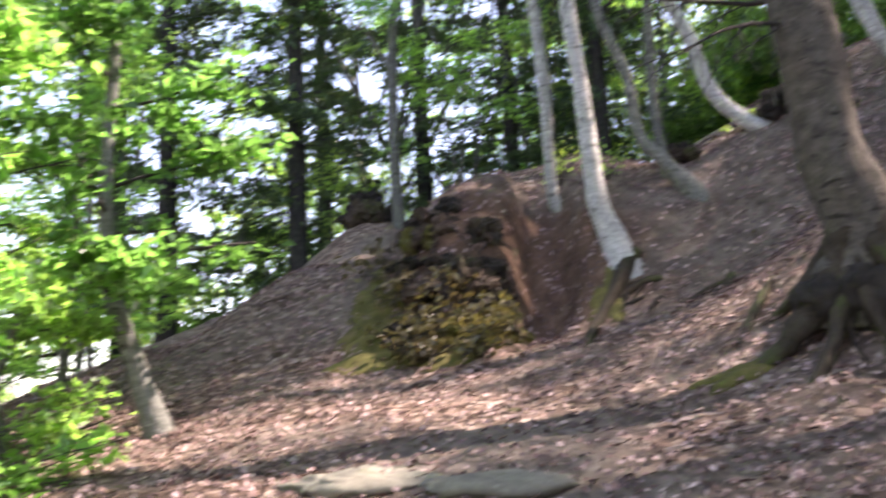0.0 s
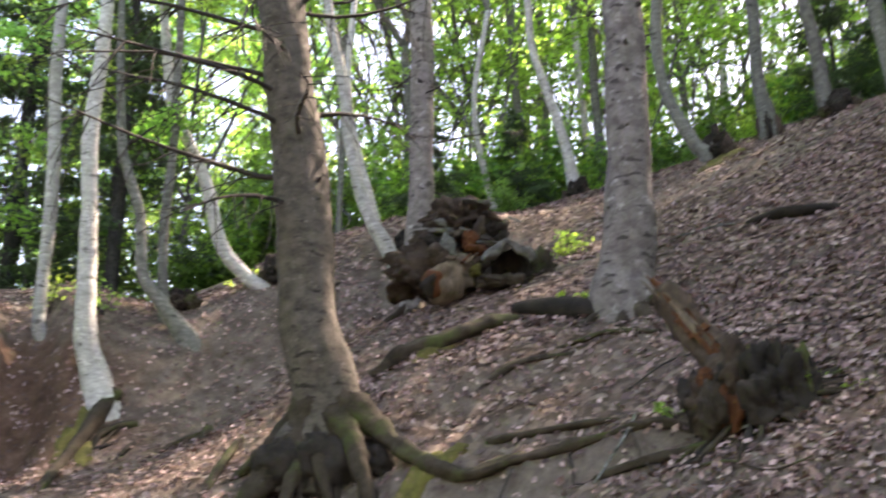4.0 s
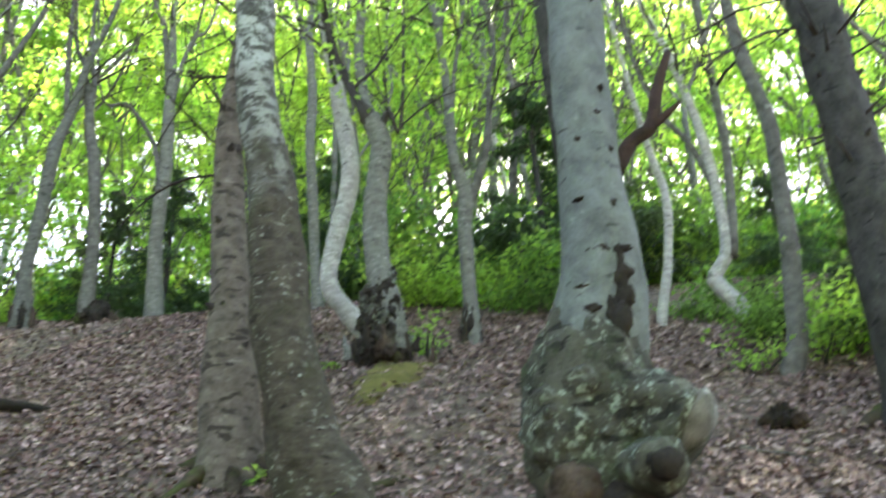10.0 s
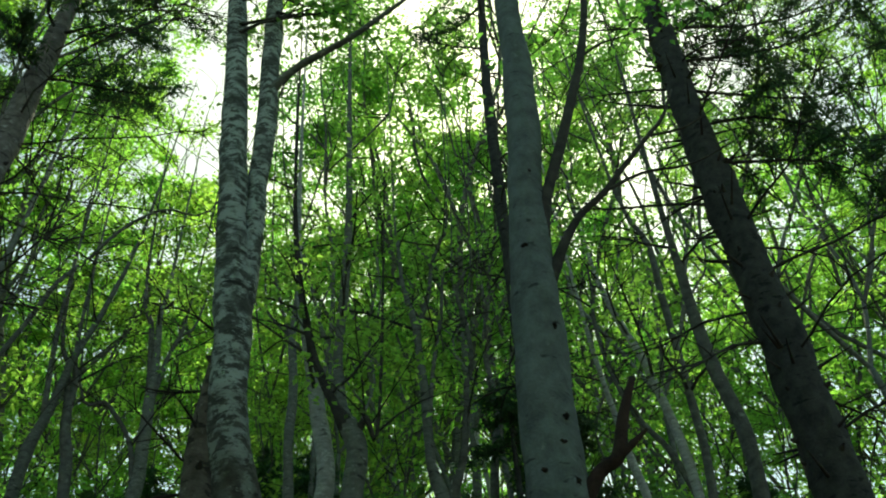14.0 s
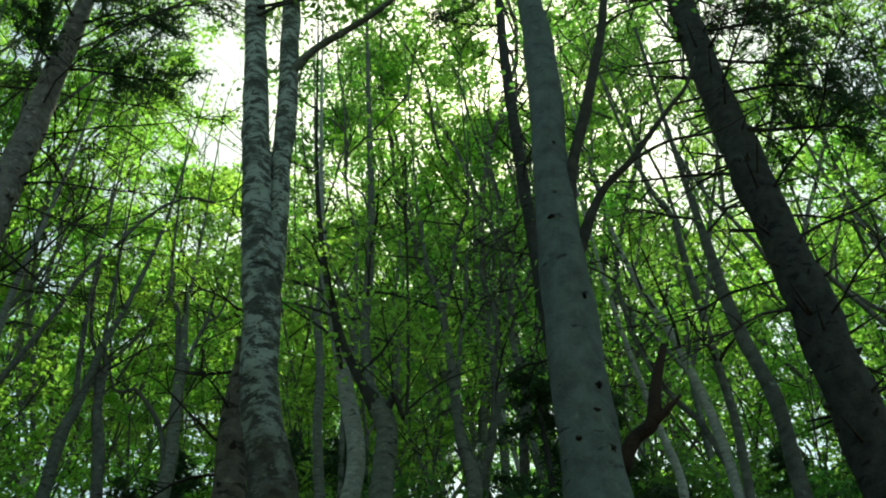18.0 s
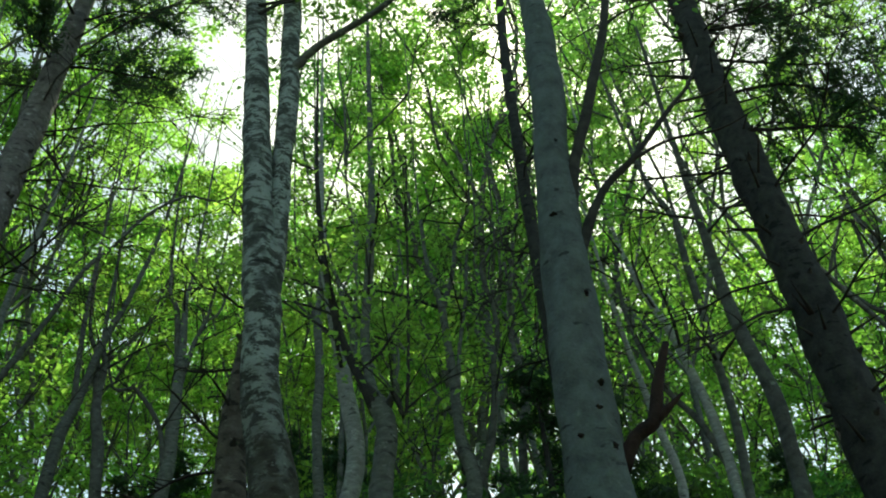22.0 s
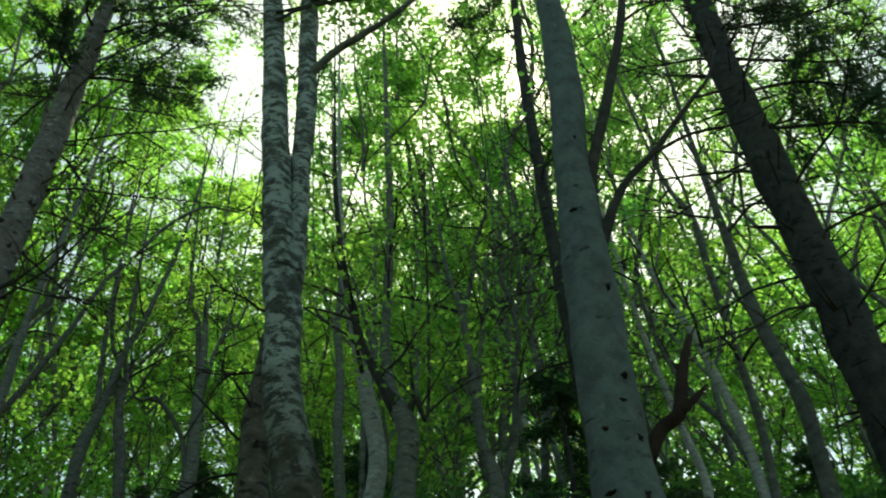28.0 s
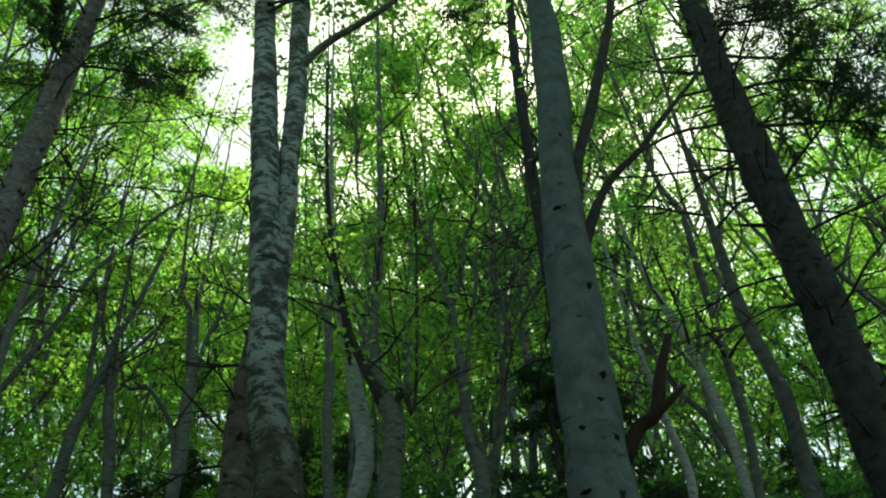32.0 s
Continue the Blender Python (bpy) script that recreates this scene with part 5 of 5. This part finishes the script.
# the leaning snag on its black root plate
o = low(3.68, 3.95)
st = thing("snag_stump", o, "broken leaning snag with orange wood on a black root plate", "stump")
SNAGLINE = [(3.7, 3.86, o[2] + .15, .12), (3.655, 4.0, o[2] + .33, .112), (3.6, 4.16, o[2] + .54, .108), (3.55, 4.3, o[2] + .74, .102), (3.535, 4.34, o[2] + .8, .085)]
limb("trunk", SNAGLINE, DEAD, st, o, segs=26, seed=3, lump=.08, rings=50, rough=.24)
for k in range(16):
    q = spline(SNAGLINE, 40)[int(4 + 26 * rng.uniform())]
    face = np.array((-.62, -.55, .25)) + rng.normal(size=3) * .28
    face /= np.linalg.norm(face)
    v, f = shard(q[:3] - np.array(o) + face * q[3] * .9, (-.2 + rng.normal() * .05, .55, .75), rng.uniform(.14, .3), rng.uniform(.05, .09), 150 + k)
    part("heartwood", mesh("heartwood", v, f, (RED_ROT, RED_ROT, RAW, DEAD)[k % 4], False), st, "orange exposed wood")
rotten(st, o, tuple(("root_lump", m_, "", c, s_, .6) for c, s_, m_ in (
    ((0, -.1, .1), (.17, .16, .2), CHAR), ((-.14, .02, .06), (.13, .12, .2), DEAD), ((.06, -.26, .1), (.16, .15, .2), CHAR), ((-.02, -.06, .28), (.11, .1, .08), DEAD), ((-.08, -.32, .02), (.12, .1, .14), CHAR),
    ((-.2, .1, .12), (.07, .07, .17), CHAR), ((-.1, -.12, .26), (.06, .06, .12), DEAD), ((.02, -.2, .28), (.05, .05, .1), CHAR), ((-.22, -.08, .0), (.07, .06, .14), ROOT), ((.14, -.34, .16), (.08, .08, .14), ROOT), ((.06, -.1, .32), (.1, .06, .05), MOSS))), 300)
for k, (x, y, z, h) in enumerate(((-.17, -.1, .06, .13), (-.14, -.14, -.02, .1), (-.2, -.02, .2, .06))):
    v, f = crag((x, y, z), (.04, .05, h), 320 + k, .4)
    part("heartwood", mesh("heartwood", v, f, RED_ROT), st, "orange rotten strip")
for k in range(30):
    a = rng.uniform(2.2, 6.2)
    wig = rng.normal(size=4) * .05
    q = [(3.7 + math.cos(a + w_) * d, 3.83 + math.sin(a + w_) * d, H(3.7 + math.cos(a + w_) * d, 3.83 + math.sin(a + w_) * d) + .12 - .26 * d, .02 * (1.1 - d)) for d, w_ in zip((.1, .25, .42, .62), wig)]
    limb("root", q, (ROOT, CHAR, DEAD)[k % 3], st, o, segs=6, seed=k)

# burls and the sawn limb at the foot of the old beech
tree, o = BURLT
rng = np.random.default_rng(8)


def lumps(tree, o, name, rows, label="", rough=.3):
    for k, (x, y, z, r, material) in enumerate(rows):
        v, f = crag((x - o[0], y - o[1], z - o[2]), (r, r, r * 1.1), 400 + k, rough, 50, 34, 5.6, (1, 1, 1))
        part(name, mesh(name, v, f, material), tree, label)


def knobbly(centre, size, seed, knobs, swell=(.04, .36), spread=(.06, .26), n=96, m=60):
    """A smooth swelling set with rounded knobs of many sizes that meet in creases."""
    r_ = np.random.default_rng(seed)
    th, ph = np.meshgrid(np.linspace(0, 2 * np.pi, n, endpoint=False), np.linspace(0, np.pi, m), indexing="ij")
    d = np.stack([np.cos(th) * np.sin(ph), np.sin(th) * np.sin(ph), np.cos(ph)], -1)
    rise = np.zeros(th.shape)
    for _ in range(knobs):
        w = r_.normal(size=3)
        w /= np.linalg.norm(w)
        k_ = r_.uniform(0, 1) ** 1.6
        gap = np.arccos(np.clip(d @ w, -1, 1)) / (spread[0] + (spread[1] - spread[0]) * k_)
        rise = np.maximum(rise, (swell[0] + (swell[1] - swell[0]) * k_) * np.exp(-gap ** 2))
    r = 1 + rise + .035 * fbm3(d, seed, 7.0, 3)
    v = (np.asarray(centre) + d * r[..., None] * np.asarray(size)).reshape(-1, 3)
    i, j = np.meshgrid(np.arange(n), np.arange(m - 1), indexing="ij")
    i, j = i.ravel(), j.ravel()
    return v, np.stack([i * m + j, i * m + j + 1, ((i + 1) % n) * m + j + 1, ((i + 1) % n) * m + j], 1)


for k, (x, y, z, sx_, sy_, sz_, knobs, material, fine) in enumerate((
        (4.45, .54, 2.9, .235, .285, .56, 420, BURL, 1), (4.38, .62, 2.86, .2, .2, .27, 160, BURL, 1), (4.27, .53, 3.02, .085, .1, .1, 16, BURL, 0), (4.4, .4, 2.92, .17, .17, .24, 120, BURL, 1),
        (4.27, .6, 2.56, .12, .12, .13, 30, DEAD, 0), (4.42, .5, 2.45, .2, .24, .25, 60, CHAR, 0), (4.25, .66, 2.88, .07, .08, .07, 12, BURL, 0), (4.3, .44, 2.8, .08, .08, .08, 14, BURL, 0))):
    v, f = knobbly((x - o[0], y - o[1], z - o[2]), (sx_, sy_, sz_), 410 + k, knobs, *(((.02, .13), (.05, .17)) if fine else ((.04, .3), (.12, .4))))
    part("burl", mesh("burl", v, f, material), tree, "mossy knobbly burl" if material is BURL else "dark rotten burl")
limb("sawn_limb", [(4.42, .45, 2.88, .17), (4.37, .32, 2.9, .16), (4.34, .2, 2.86, .15), (4.31, .09, 2.78, .142)], BURL, tree, o, "sawn-off mossy limb", segs=28, lump=.07, rings=26, rough=.16)
limb("cut_face", [(4.312, .1, 2.787, .13), (4.306, .078, 2.77, .12)], STEM, tree, o, "weathered cut face", segs=22, lump=.05)
limb("sawn_limb", [(4.36, .36, 2.66, .12), (4.25, .28, 2.63, .108), (4.15, .23, 2.6, .1)], BURL, tree, o, "short hollow stub", segs=20, rings=18, rough=.14)
# the stub is solid: a black plug on its end gives the hollow's shade
limb("hollow", [(4.15, .23, 2.6, .07), (4.112, .207, 2.592, .062)], CHAR, tree, o, "dark plug painted as the stub hollow's shade", segs=14, lump=.1)
for k in range(7):
    a = 2.4 + k * .62
    q = [(4.45 + math.cos(a) * d, .5 + math.sin(a) * d, max(H(4.45 + math.cos(a) * d, .5 + math.sin(a) * d) + .12 - .22 * d, -9), .085 * (1.15 - d)) for d in (.15, .35, .6, .9)]
    limb("root", q, ROOT, tree, o, segs=7, seed=k)

for z, side, w, h in ((3.66, .0, .06, .02), (3.64, .07, .06, .035), (3.55, .09, .05, .09), (3.42, .12, .04, .12), (3.3, .1, .05, .1), (3.36, -.01, .05, .022), (3.22, .0, .06, .03), (3.48, -.07, .03, .012), (3.9, .06, .03, .02), (3.95, -.07, .028, .01), (4.22, .09, .02, .02), (4.45, .06, .018, .014), (4.3, -.05, .016, .009), (4.62, .1, .015, .02), (5.25, .1, .012, .02), (5.9, -.03, .02, .012), (6.6, .04, .015, .008)):
    c = min(spline([(4.48, .54, 2.98, .23), (4.49, .49, 3.31, .222), (4.5, .42, 3.62, .196), (4.5, .39, 4.1, .164), (4.51, .385, 4.7, .15), (4.52, .35, 5.35, .144), (4.53, .31, 6.0, .132), (4.53, .28, 6.5, .12), (4.53, .21, 7.1, .118)], 90), key=lambda q: abs(q[2] - z))
    depth = math.sqrt(max(.0, c[3] ** 2 - side ** 2)) * .97
    v, f = crag((c[0] - o[0] - .98 * depth + .2 * side, c[1] - o[1] - .2 * depth - .98 * side, z - o[2]), (.014, w, h), 600 + int(z * 50), .6, 26, 18, 6.0)
    part("bark_scar", mesh("bark_scar", v, f, CHAR), tree, "dark bark scar")

# foot of the mossy beech: dark root claws, and black lumps painted as a cavity's shade
tree, o = PAIR
for k, a in enumerate((3.4, 3.9, 4.4, 4.9, 5.5, 2.9, 6.1, .4)):
    q = [(5.06 + math.cos(a) * d, 2.2 + math.sin(a) * d, H(5.06 + math.cos(a) * d, 2.2 + math.sin(a) * d) + .06 - .22 * d + .03 * math.sin(9 * d + k), .05 * (1.1 - d)) for d in (.15, .3, .45, .6, .8)]
    limb("root", q, CHAR if k % 2 else ROOT, tree, o, segs=12, seed=k, rings=24, rough=.2)
lumps(tree, o, "root_lump", [(4.92, 2.1, 2.72, .13, CHAR), (5.02, 1.98, 2.74, .12, CHAR), (4.95, 2.28, 2.8, .11, ROOT)], "dark lump painted as the root hollow's shade", .3)
# flattened black crags on the ground, in place of shade before the foot
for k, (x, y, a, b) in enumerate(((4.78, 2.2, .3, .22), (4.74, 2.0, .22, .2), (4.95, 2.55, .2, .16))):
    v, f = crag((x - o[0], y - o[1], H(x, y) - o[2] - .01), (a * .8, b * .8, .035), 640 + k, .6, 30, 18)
    part("root_hollow", mesh("root_hollow", v, f, CHAR, False), tree, "dark lump painted as the root hollow's shade")

# the old black stump that the grey beech grows from, and other feet
def old_stump(x, y, r, h, label, seed, pots=7):
    o = low(x, y)
    t = thing("stump", o, label, "stump", "old stumps")
    rg = np.random.default_rng(seed)
    v, f = crag((0, 0, h * .3), (r * .72, r * .72, h * .7), seed * 7, .55, 40, 28, 5.0)
    part("core", mesh("core", v, f, CHAR, False), t)
    for k in range(pots):
        a = k * 6.283 / pots + rg.uniform(-.2, .2)
        v, f = crag((math.cos(a) * r * .95, math.sin(a) * r * .95, h * .08), (r * .4, r * .4, h * rg.uniform(.25, .5)), seed * 7 + k, .5, 22, 16)
        part("root_lump", mesh("root_lump", v, f, (CHAR, DEAD, ROOT)[k % 3], False), t)
    for k in range(6):
        a = rg.uniform(0, 6.283)
        v, f = shard((math.cos(a) * r * .8, math.sin(a) * r * .8, h * .1), (math.cos(a) * .3, math.sin(a) * .3, .8), h * rg.uniform(.3, .7), r * .25, seed + k)
        part("splinter", mesh("splinter", v, f, (CHAR, DEAD, BEECH)[k % 3], False), t)


rg = np.random.default_rng(3)
gn = thing("stump", low(7.56, 3.0), "gnarled black burr round the foot of a grey beech", "stump", "old stumps")
for k in range(17):
    z = .05 + .85 * k / 17
    a = rg.uniform(0, 6.283)
    d = .15 * (1.15 - z)
    v, f = crag((.04 + math.cos(a) * d, math.sin(a) * d, z), (.12 * (1.2 - .6 * z), .12 * (1.2 - .6 * z), .14), 800 + k, .5, 26, 18, 4.5)
    part("burr", mesh("burr", v, f, (CHAR, CHAR, BURL, CHAR)[k % 4], False), gn)
for k in range(16):
    a = k * .39
    v, f = shard((-.1 + math.cos(a) * .4, -.12 + math.sin(a) * .36, -.1), (math.cos(a) * .15, math.sin(a) * .15, 1), rg.uniform(.12, .28), rg.uniform(.05, .1), 30 + k)
    part("splinter", mesh("splinter", v, f, (CHAR, DEAD, BEECH, CHAR)[k % 4], False), gn)
old_stump(7.56, 3.0, .2, .4, "old black mossy stump with a beech growing out of it", 1)
old_stump(8.4, 2.45, .085, .42, "black foot of a forked beech", 3, 4)
old_stump(8.85, 8.74, .13, .55, "black mossy foot of a forked beech", 4, 5)
old_stump(8.35, 9.2, .18, .35, "mossy stump beside a swept beech", 5, 5)
old_stump(7.8, 12.0, .2, .3, "dark stump under a white beech", 6, 5)
old_stump(8.8, -.2, .16, .4, "black stump at a crooked beech", 7, 4)
old_stump(6.75, -.2, .12, .13, "black rotten stump in the litter", 8, 6)
old_stump(9.3, 7.9, .22, .3, "dark mossy stump on the crest", 10, 5)
old_stump(1.5, 10.3, .2, .2, "dark rotten stump above the gully", 11, 6)
old_stump(2.55, 10.05, .2, .25, "stump at the foot of a leaning beech", 12, 5)
old_stump(-2.9, 14.5, .35, .4, "dark stump on the ridge", 13, 6)
old_stump(4.0, 9.6, .25, .3, "mossy stump behind the rotten wood", 14, 5)

# mossy mound with brambles beside the gully
rng = np.random.default_rng(19)
o = low(-.88, 8.95)
for k, (x, y, rx, ry) in enumerate(((-1.6, 8.35, .5, .28), (-1.05, 8.2, .45, .25), (-1.75, 8.8, .3, .35), (7.1, 2.72, .55, .3), (3.1, 6.75, .3, .1), (1.15, 6.3, .3, .14), (2.5, 5.6, .3, .1), (.5, 8.75, .18, .35), (8.2, 9.0, .4, .2), (3.95, 3.75, .14, .12))):
    v, f = patch(x, y, rx, ry, .05, 20 + k)
    v = v - np.array([x, y, H(x, y)])
    ob = part("moss_patch", mesh("moss_patch", v, f, MOSS), None, "yellow-green moss patch on the earth", low(x, y))
    tagged(ob, category="moss", group="moss patches")
md = thing("earth_mound", o, "eroded earth mound with moss, roots and hanging dead fronds", "mound")
for k in range(26):
    dx, dy = rng.uniform(-.55, .5), rng.uniform(-.6, .55)
    z = H(o[0] + dx, o[1] + dy) - o[2] - .05
    v, f = crag((dx, dy, z), (rng.uniform(.1, .24), rng.uniform(.1, .22), rng.uniform(.08, .17)), 900 + k, .6, 30, 20)
    part("clod", mesh("clod", v, f, (CHAR, ROOT, MOSS, DEAD)[k % 4], False), md, "mossy clod of earth")
for k in range(34):
    a = rng.uniform(-.2, 1.2)
    x, y = o[0] + .25 + rng.uniform(-.6, .35), o[1] + rng.uniform(-.7, .3)
    q = [(x - o[0] + .1 * g * math.cos(a * 5) + rng.normal() * .03, y - o[1] - .09 * g, H(x, y) - o[2] + .06 - .07 * g ** 1.3, .014 * (1.1 - .2 * g)) for g in range(5)]
    v, f = tube(q, segs=6, rings=12, seed=k)
    part("root", mesh("root", v, f, (CHAR, ROOT, DEAD)[k % 3]), md)
for k, (dx, dy, s) in enumerate(((-.45, -.55, .42), (-.1, -.65, .4), (.15, -.6, .45), (-.6, -.2, .4), (.32, -.5, .34), (.25, -.8, .36), (-.3, -.85, .36), (-.75, .1, .5), (.0, -.3, .42))):
    b = bush("bramble", 50 + k, s * 1.15, 150, BRAMBLE, .085, "olive-green bramble on the mossy mound", "brambles", 9, flat=.3)
    b.matrix_basis = pose(o[0] + dx, o[1] + dy, H(o[0] + dx, o[1] + dy) + .02, 0, 0, 60 * k)

# boulders in the path
for k, (x, y, sx_, sy_, sz_) in enumerate(((-1.12, 5.3, .45, .34, .09), (-.42, 5.15, .4, .32, .09))):
    o = low(x, y)
    v, f = crag((0, 0, -.062), (sx_ * 1.15, sy_ * 1.15, sz_), 500 + k, .2, 40, 26, 3.0, (1, 1, 1))
    ob = part("boulder", mesh("boulder", v, f, STONE), None, "flat grey-green boulder sunk in the path", o)
    tagged(ob, category="rock", group="boulders in the path")

# the leafy sapling at the path's edge
pts = [(-2.93, 6.68, 1.6, .11), (-3.05, 6.61, 2.05, .075), (-3.17, 6.56, 2.43, .07), (-3.26, 6.52, 2.81, .06), (-3.28, 6.51, 3.59, .05), (-3.24, 6.53, 4.68, .04), (-3.2, 6.5, 6.0, .015)]
tree, line, o = hero("maple_sapling", pts, BEECH, "leafy bright green sapling leaning over the path's edge", flare=.4, seed=33, segs=10)
crown_parts(tree, [line[1:]], np.random.default_rng(61), 16, 1.05, 2600, .12, SHRUB, .3, .2, 3, None, (-.1, .7))
for k, (x, y, tall) in enumerate(((-4.3, 6.2, 5.0), (-4.6, 8.3, 6.0), (-5.6, 10.5, 7.0), (-3.9, 5.0, 4.0))):
    o = low(x, y)
    tree = thing("maple_sapling", o, "bright green leafy sapling on the valley side", "tree", "saplings")
    s = [(0, 0, -.2, .05), (.1, .05, tall * .4, .035), (.05, .1, tall, .01)]
    v, f = tube(s, segs=8, rings=12, seed=k)
    part("trunk", mesh("trunk", v, f, BEECH), tree)
    crown_parts(tree, [s], np.random.default_rng(63 + k), 16, 1.3, 5200, .095, LEAF, .08, .24, 3, None, (-.2, .7))

# small green sprouts on the slope
for k, (x, y, s) in enumerate(((5.2, 2.6, .16), (5.0, 2.05, .14), (3.9, 3.6, .2), (3.62, 4.25, .14), (5.5, 8.6, .35), (5.7, 8.9, .3), (4.3, 6.6, .14), (7.9, 2.6, .4), (7.3, 3.4, .25), (2.2, 10.3, .25), (7.6, .0, .45), (7.9, -.5, .5), (.55, 9.9, .4), (.1, 10.4, .45))):
    b = bush("sprout", 90 + k, s, 60 if s < .3 else 160, LEAF_BRIGHT, .055, "small fresh green seedling on the forest floor", "seedlings", 5)
    b.matrix_basis = pose(x, y, H(x, y), 0, 0, 50 * k)

# ---- leaf litter ----
def litter(n, xs, ys, size, seed, keep, label, material=LITTER):
    r = np.random.default_rng(seed)
    x, y = r.uniform(*xs, n), r.uniform(*ys, n)
    k = r.uniform(0, 1, n) < keep(x, y)
    x, y = x[k], y[k]
    e = .05
    gxx, gyy = (height(x + e, y) - height(x - e, y)) / (2 * e), (height(x, y + e) - height(x, y - e)) / (2 * e)
    nrm = np.stack([-gxx, -gyy, np.ones_like(x)], 1) + r.normal(size=(len(x), 3)) * .38
    nrm /= np.linalg.norm(nrm, axis=1)[:, None]
    a = np.cross(nrm, r.normal(size=(len(x), 3)))
    a /= np.linalg.norm(a, axis=1)[:, None]
    b = np.cross(nrm, a)
    s = (size * r.uniform(.6, 1.35, len(x)))[:, None]
    c = np.stack([x, y, height(x, y) + r.uniform(.006, .035, len(x))], 1)
    curl = r.uniform(-.1, .35, len(x))[:, None]
    v = np.stack([c - a * s * .5 + nrm * s * curl * .6, c + b * s * .33 + nrm * s * curl * .5, c + a * s * .5 + nrm * s * curl, c - b * s * .33 + nrm * s * curl * .5, c], 1)
    base = np.arange(len(x))[:, None] * 5
    f = np.concatenate([base + np.array([[0, 3, 4]]), base + np.array([[3, 2, 4]]), base + np.array([[2, 1, 4]]), base + np.array([[1, 0, 4]])])
    ob = part("leaf_litter", mesh("leaf_litter", v.reshape(-1, 3), f, material, False), None, label)
    tagged(ob, category="leaves", kind="stuff")


def bare(x, y):
    """How much litter lies there: little on the eroded bank face and the trodden path."""
    bank = np.exp(-(((x - 2.75) / 1.05) ** 2 + ((y - 5.1) / 1.6) ** 2) ** 2)
    path = np.exp(-((x + 1.2) / 1.6) ** 2) * .4
    patch = .55 + .45 * ripple(x, y, 1.1)
    bank = np.maximum(bank, .9 * np.exp(-(((x - 3.35) / .95) ** 2 + ((y - 5.5) / 1.15) ** 2) ** 2))
    return np.clip((1 - .78 * bank) * (1 - path) * (.35 + .65 * patch), 0, 1)


litter(78000, (2.2, 9.5), (-2.5, 7.0), .053, 1, bare, "dry pinkish-brown beech leaves covering the slope")
litter(52000, (-5.5, 3.5), (2.5, 11.0), .05, 2, bare, "dry brown leaves along the trodden path")
litter(30000, (3.0, 12.5), (4.0, 14.5), .068, 3, bare, "dry beech leaves on the upper slope")
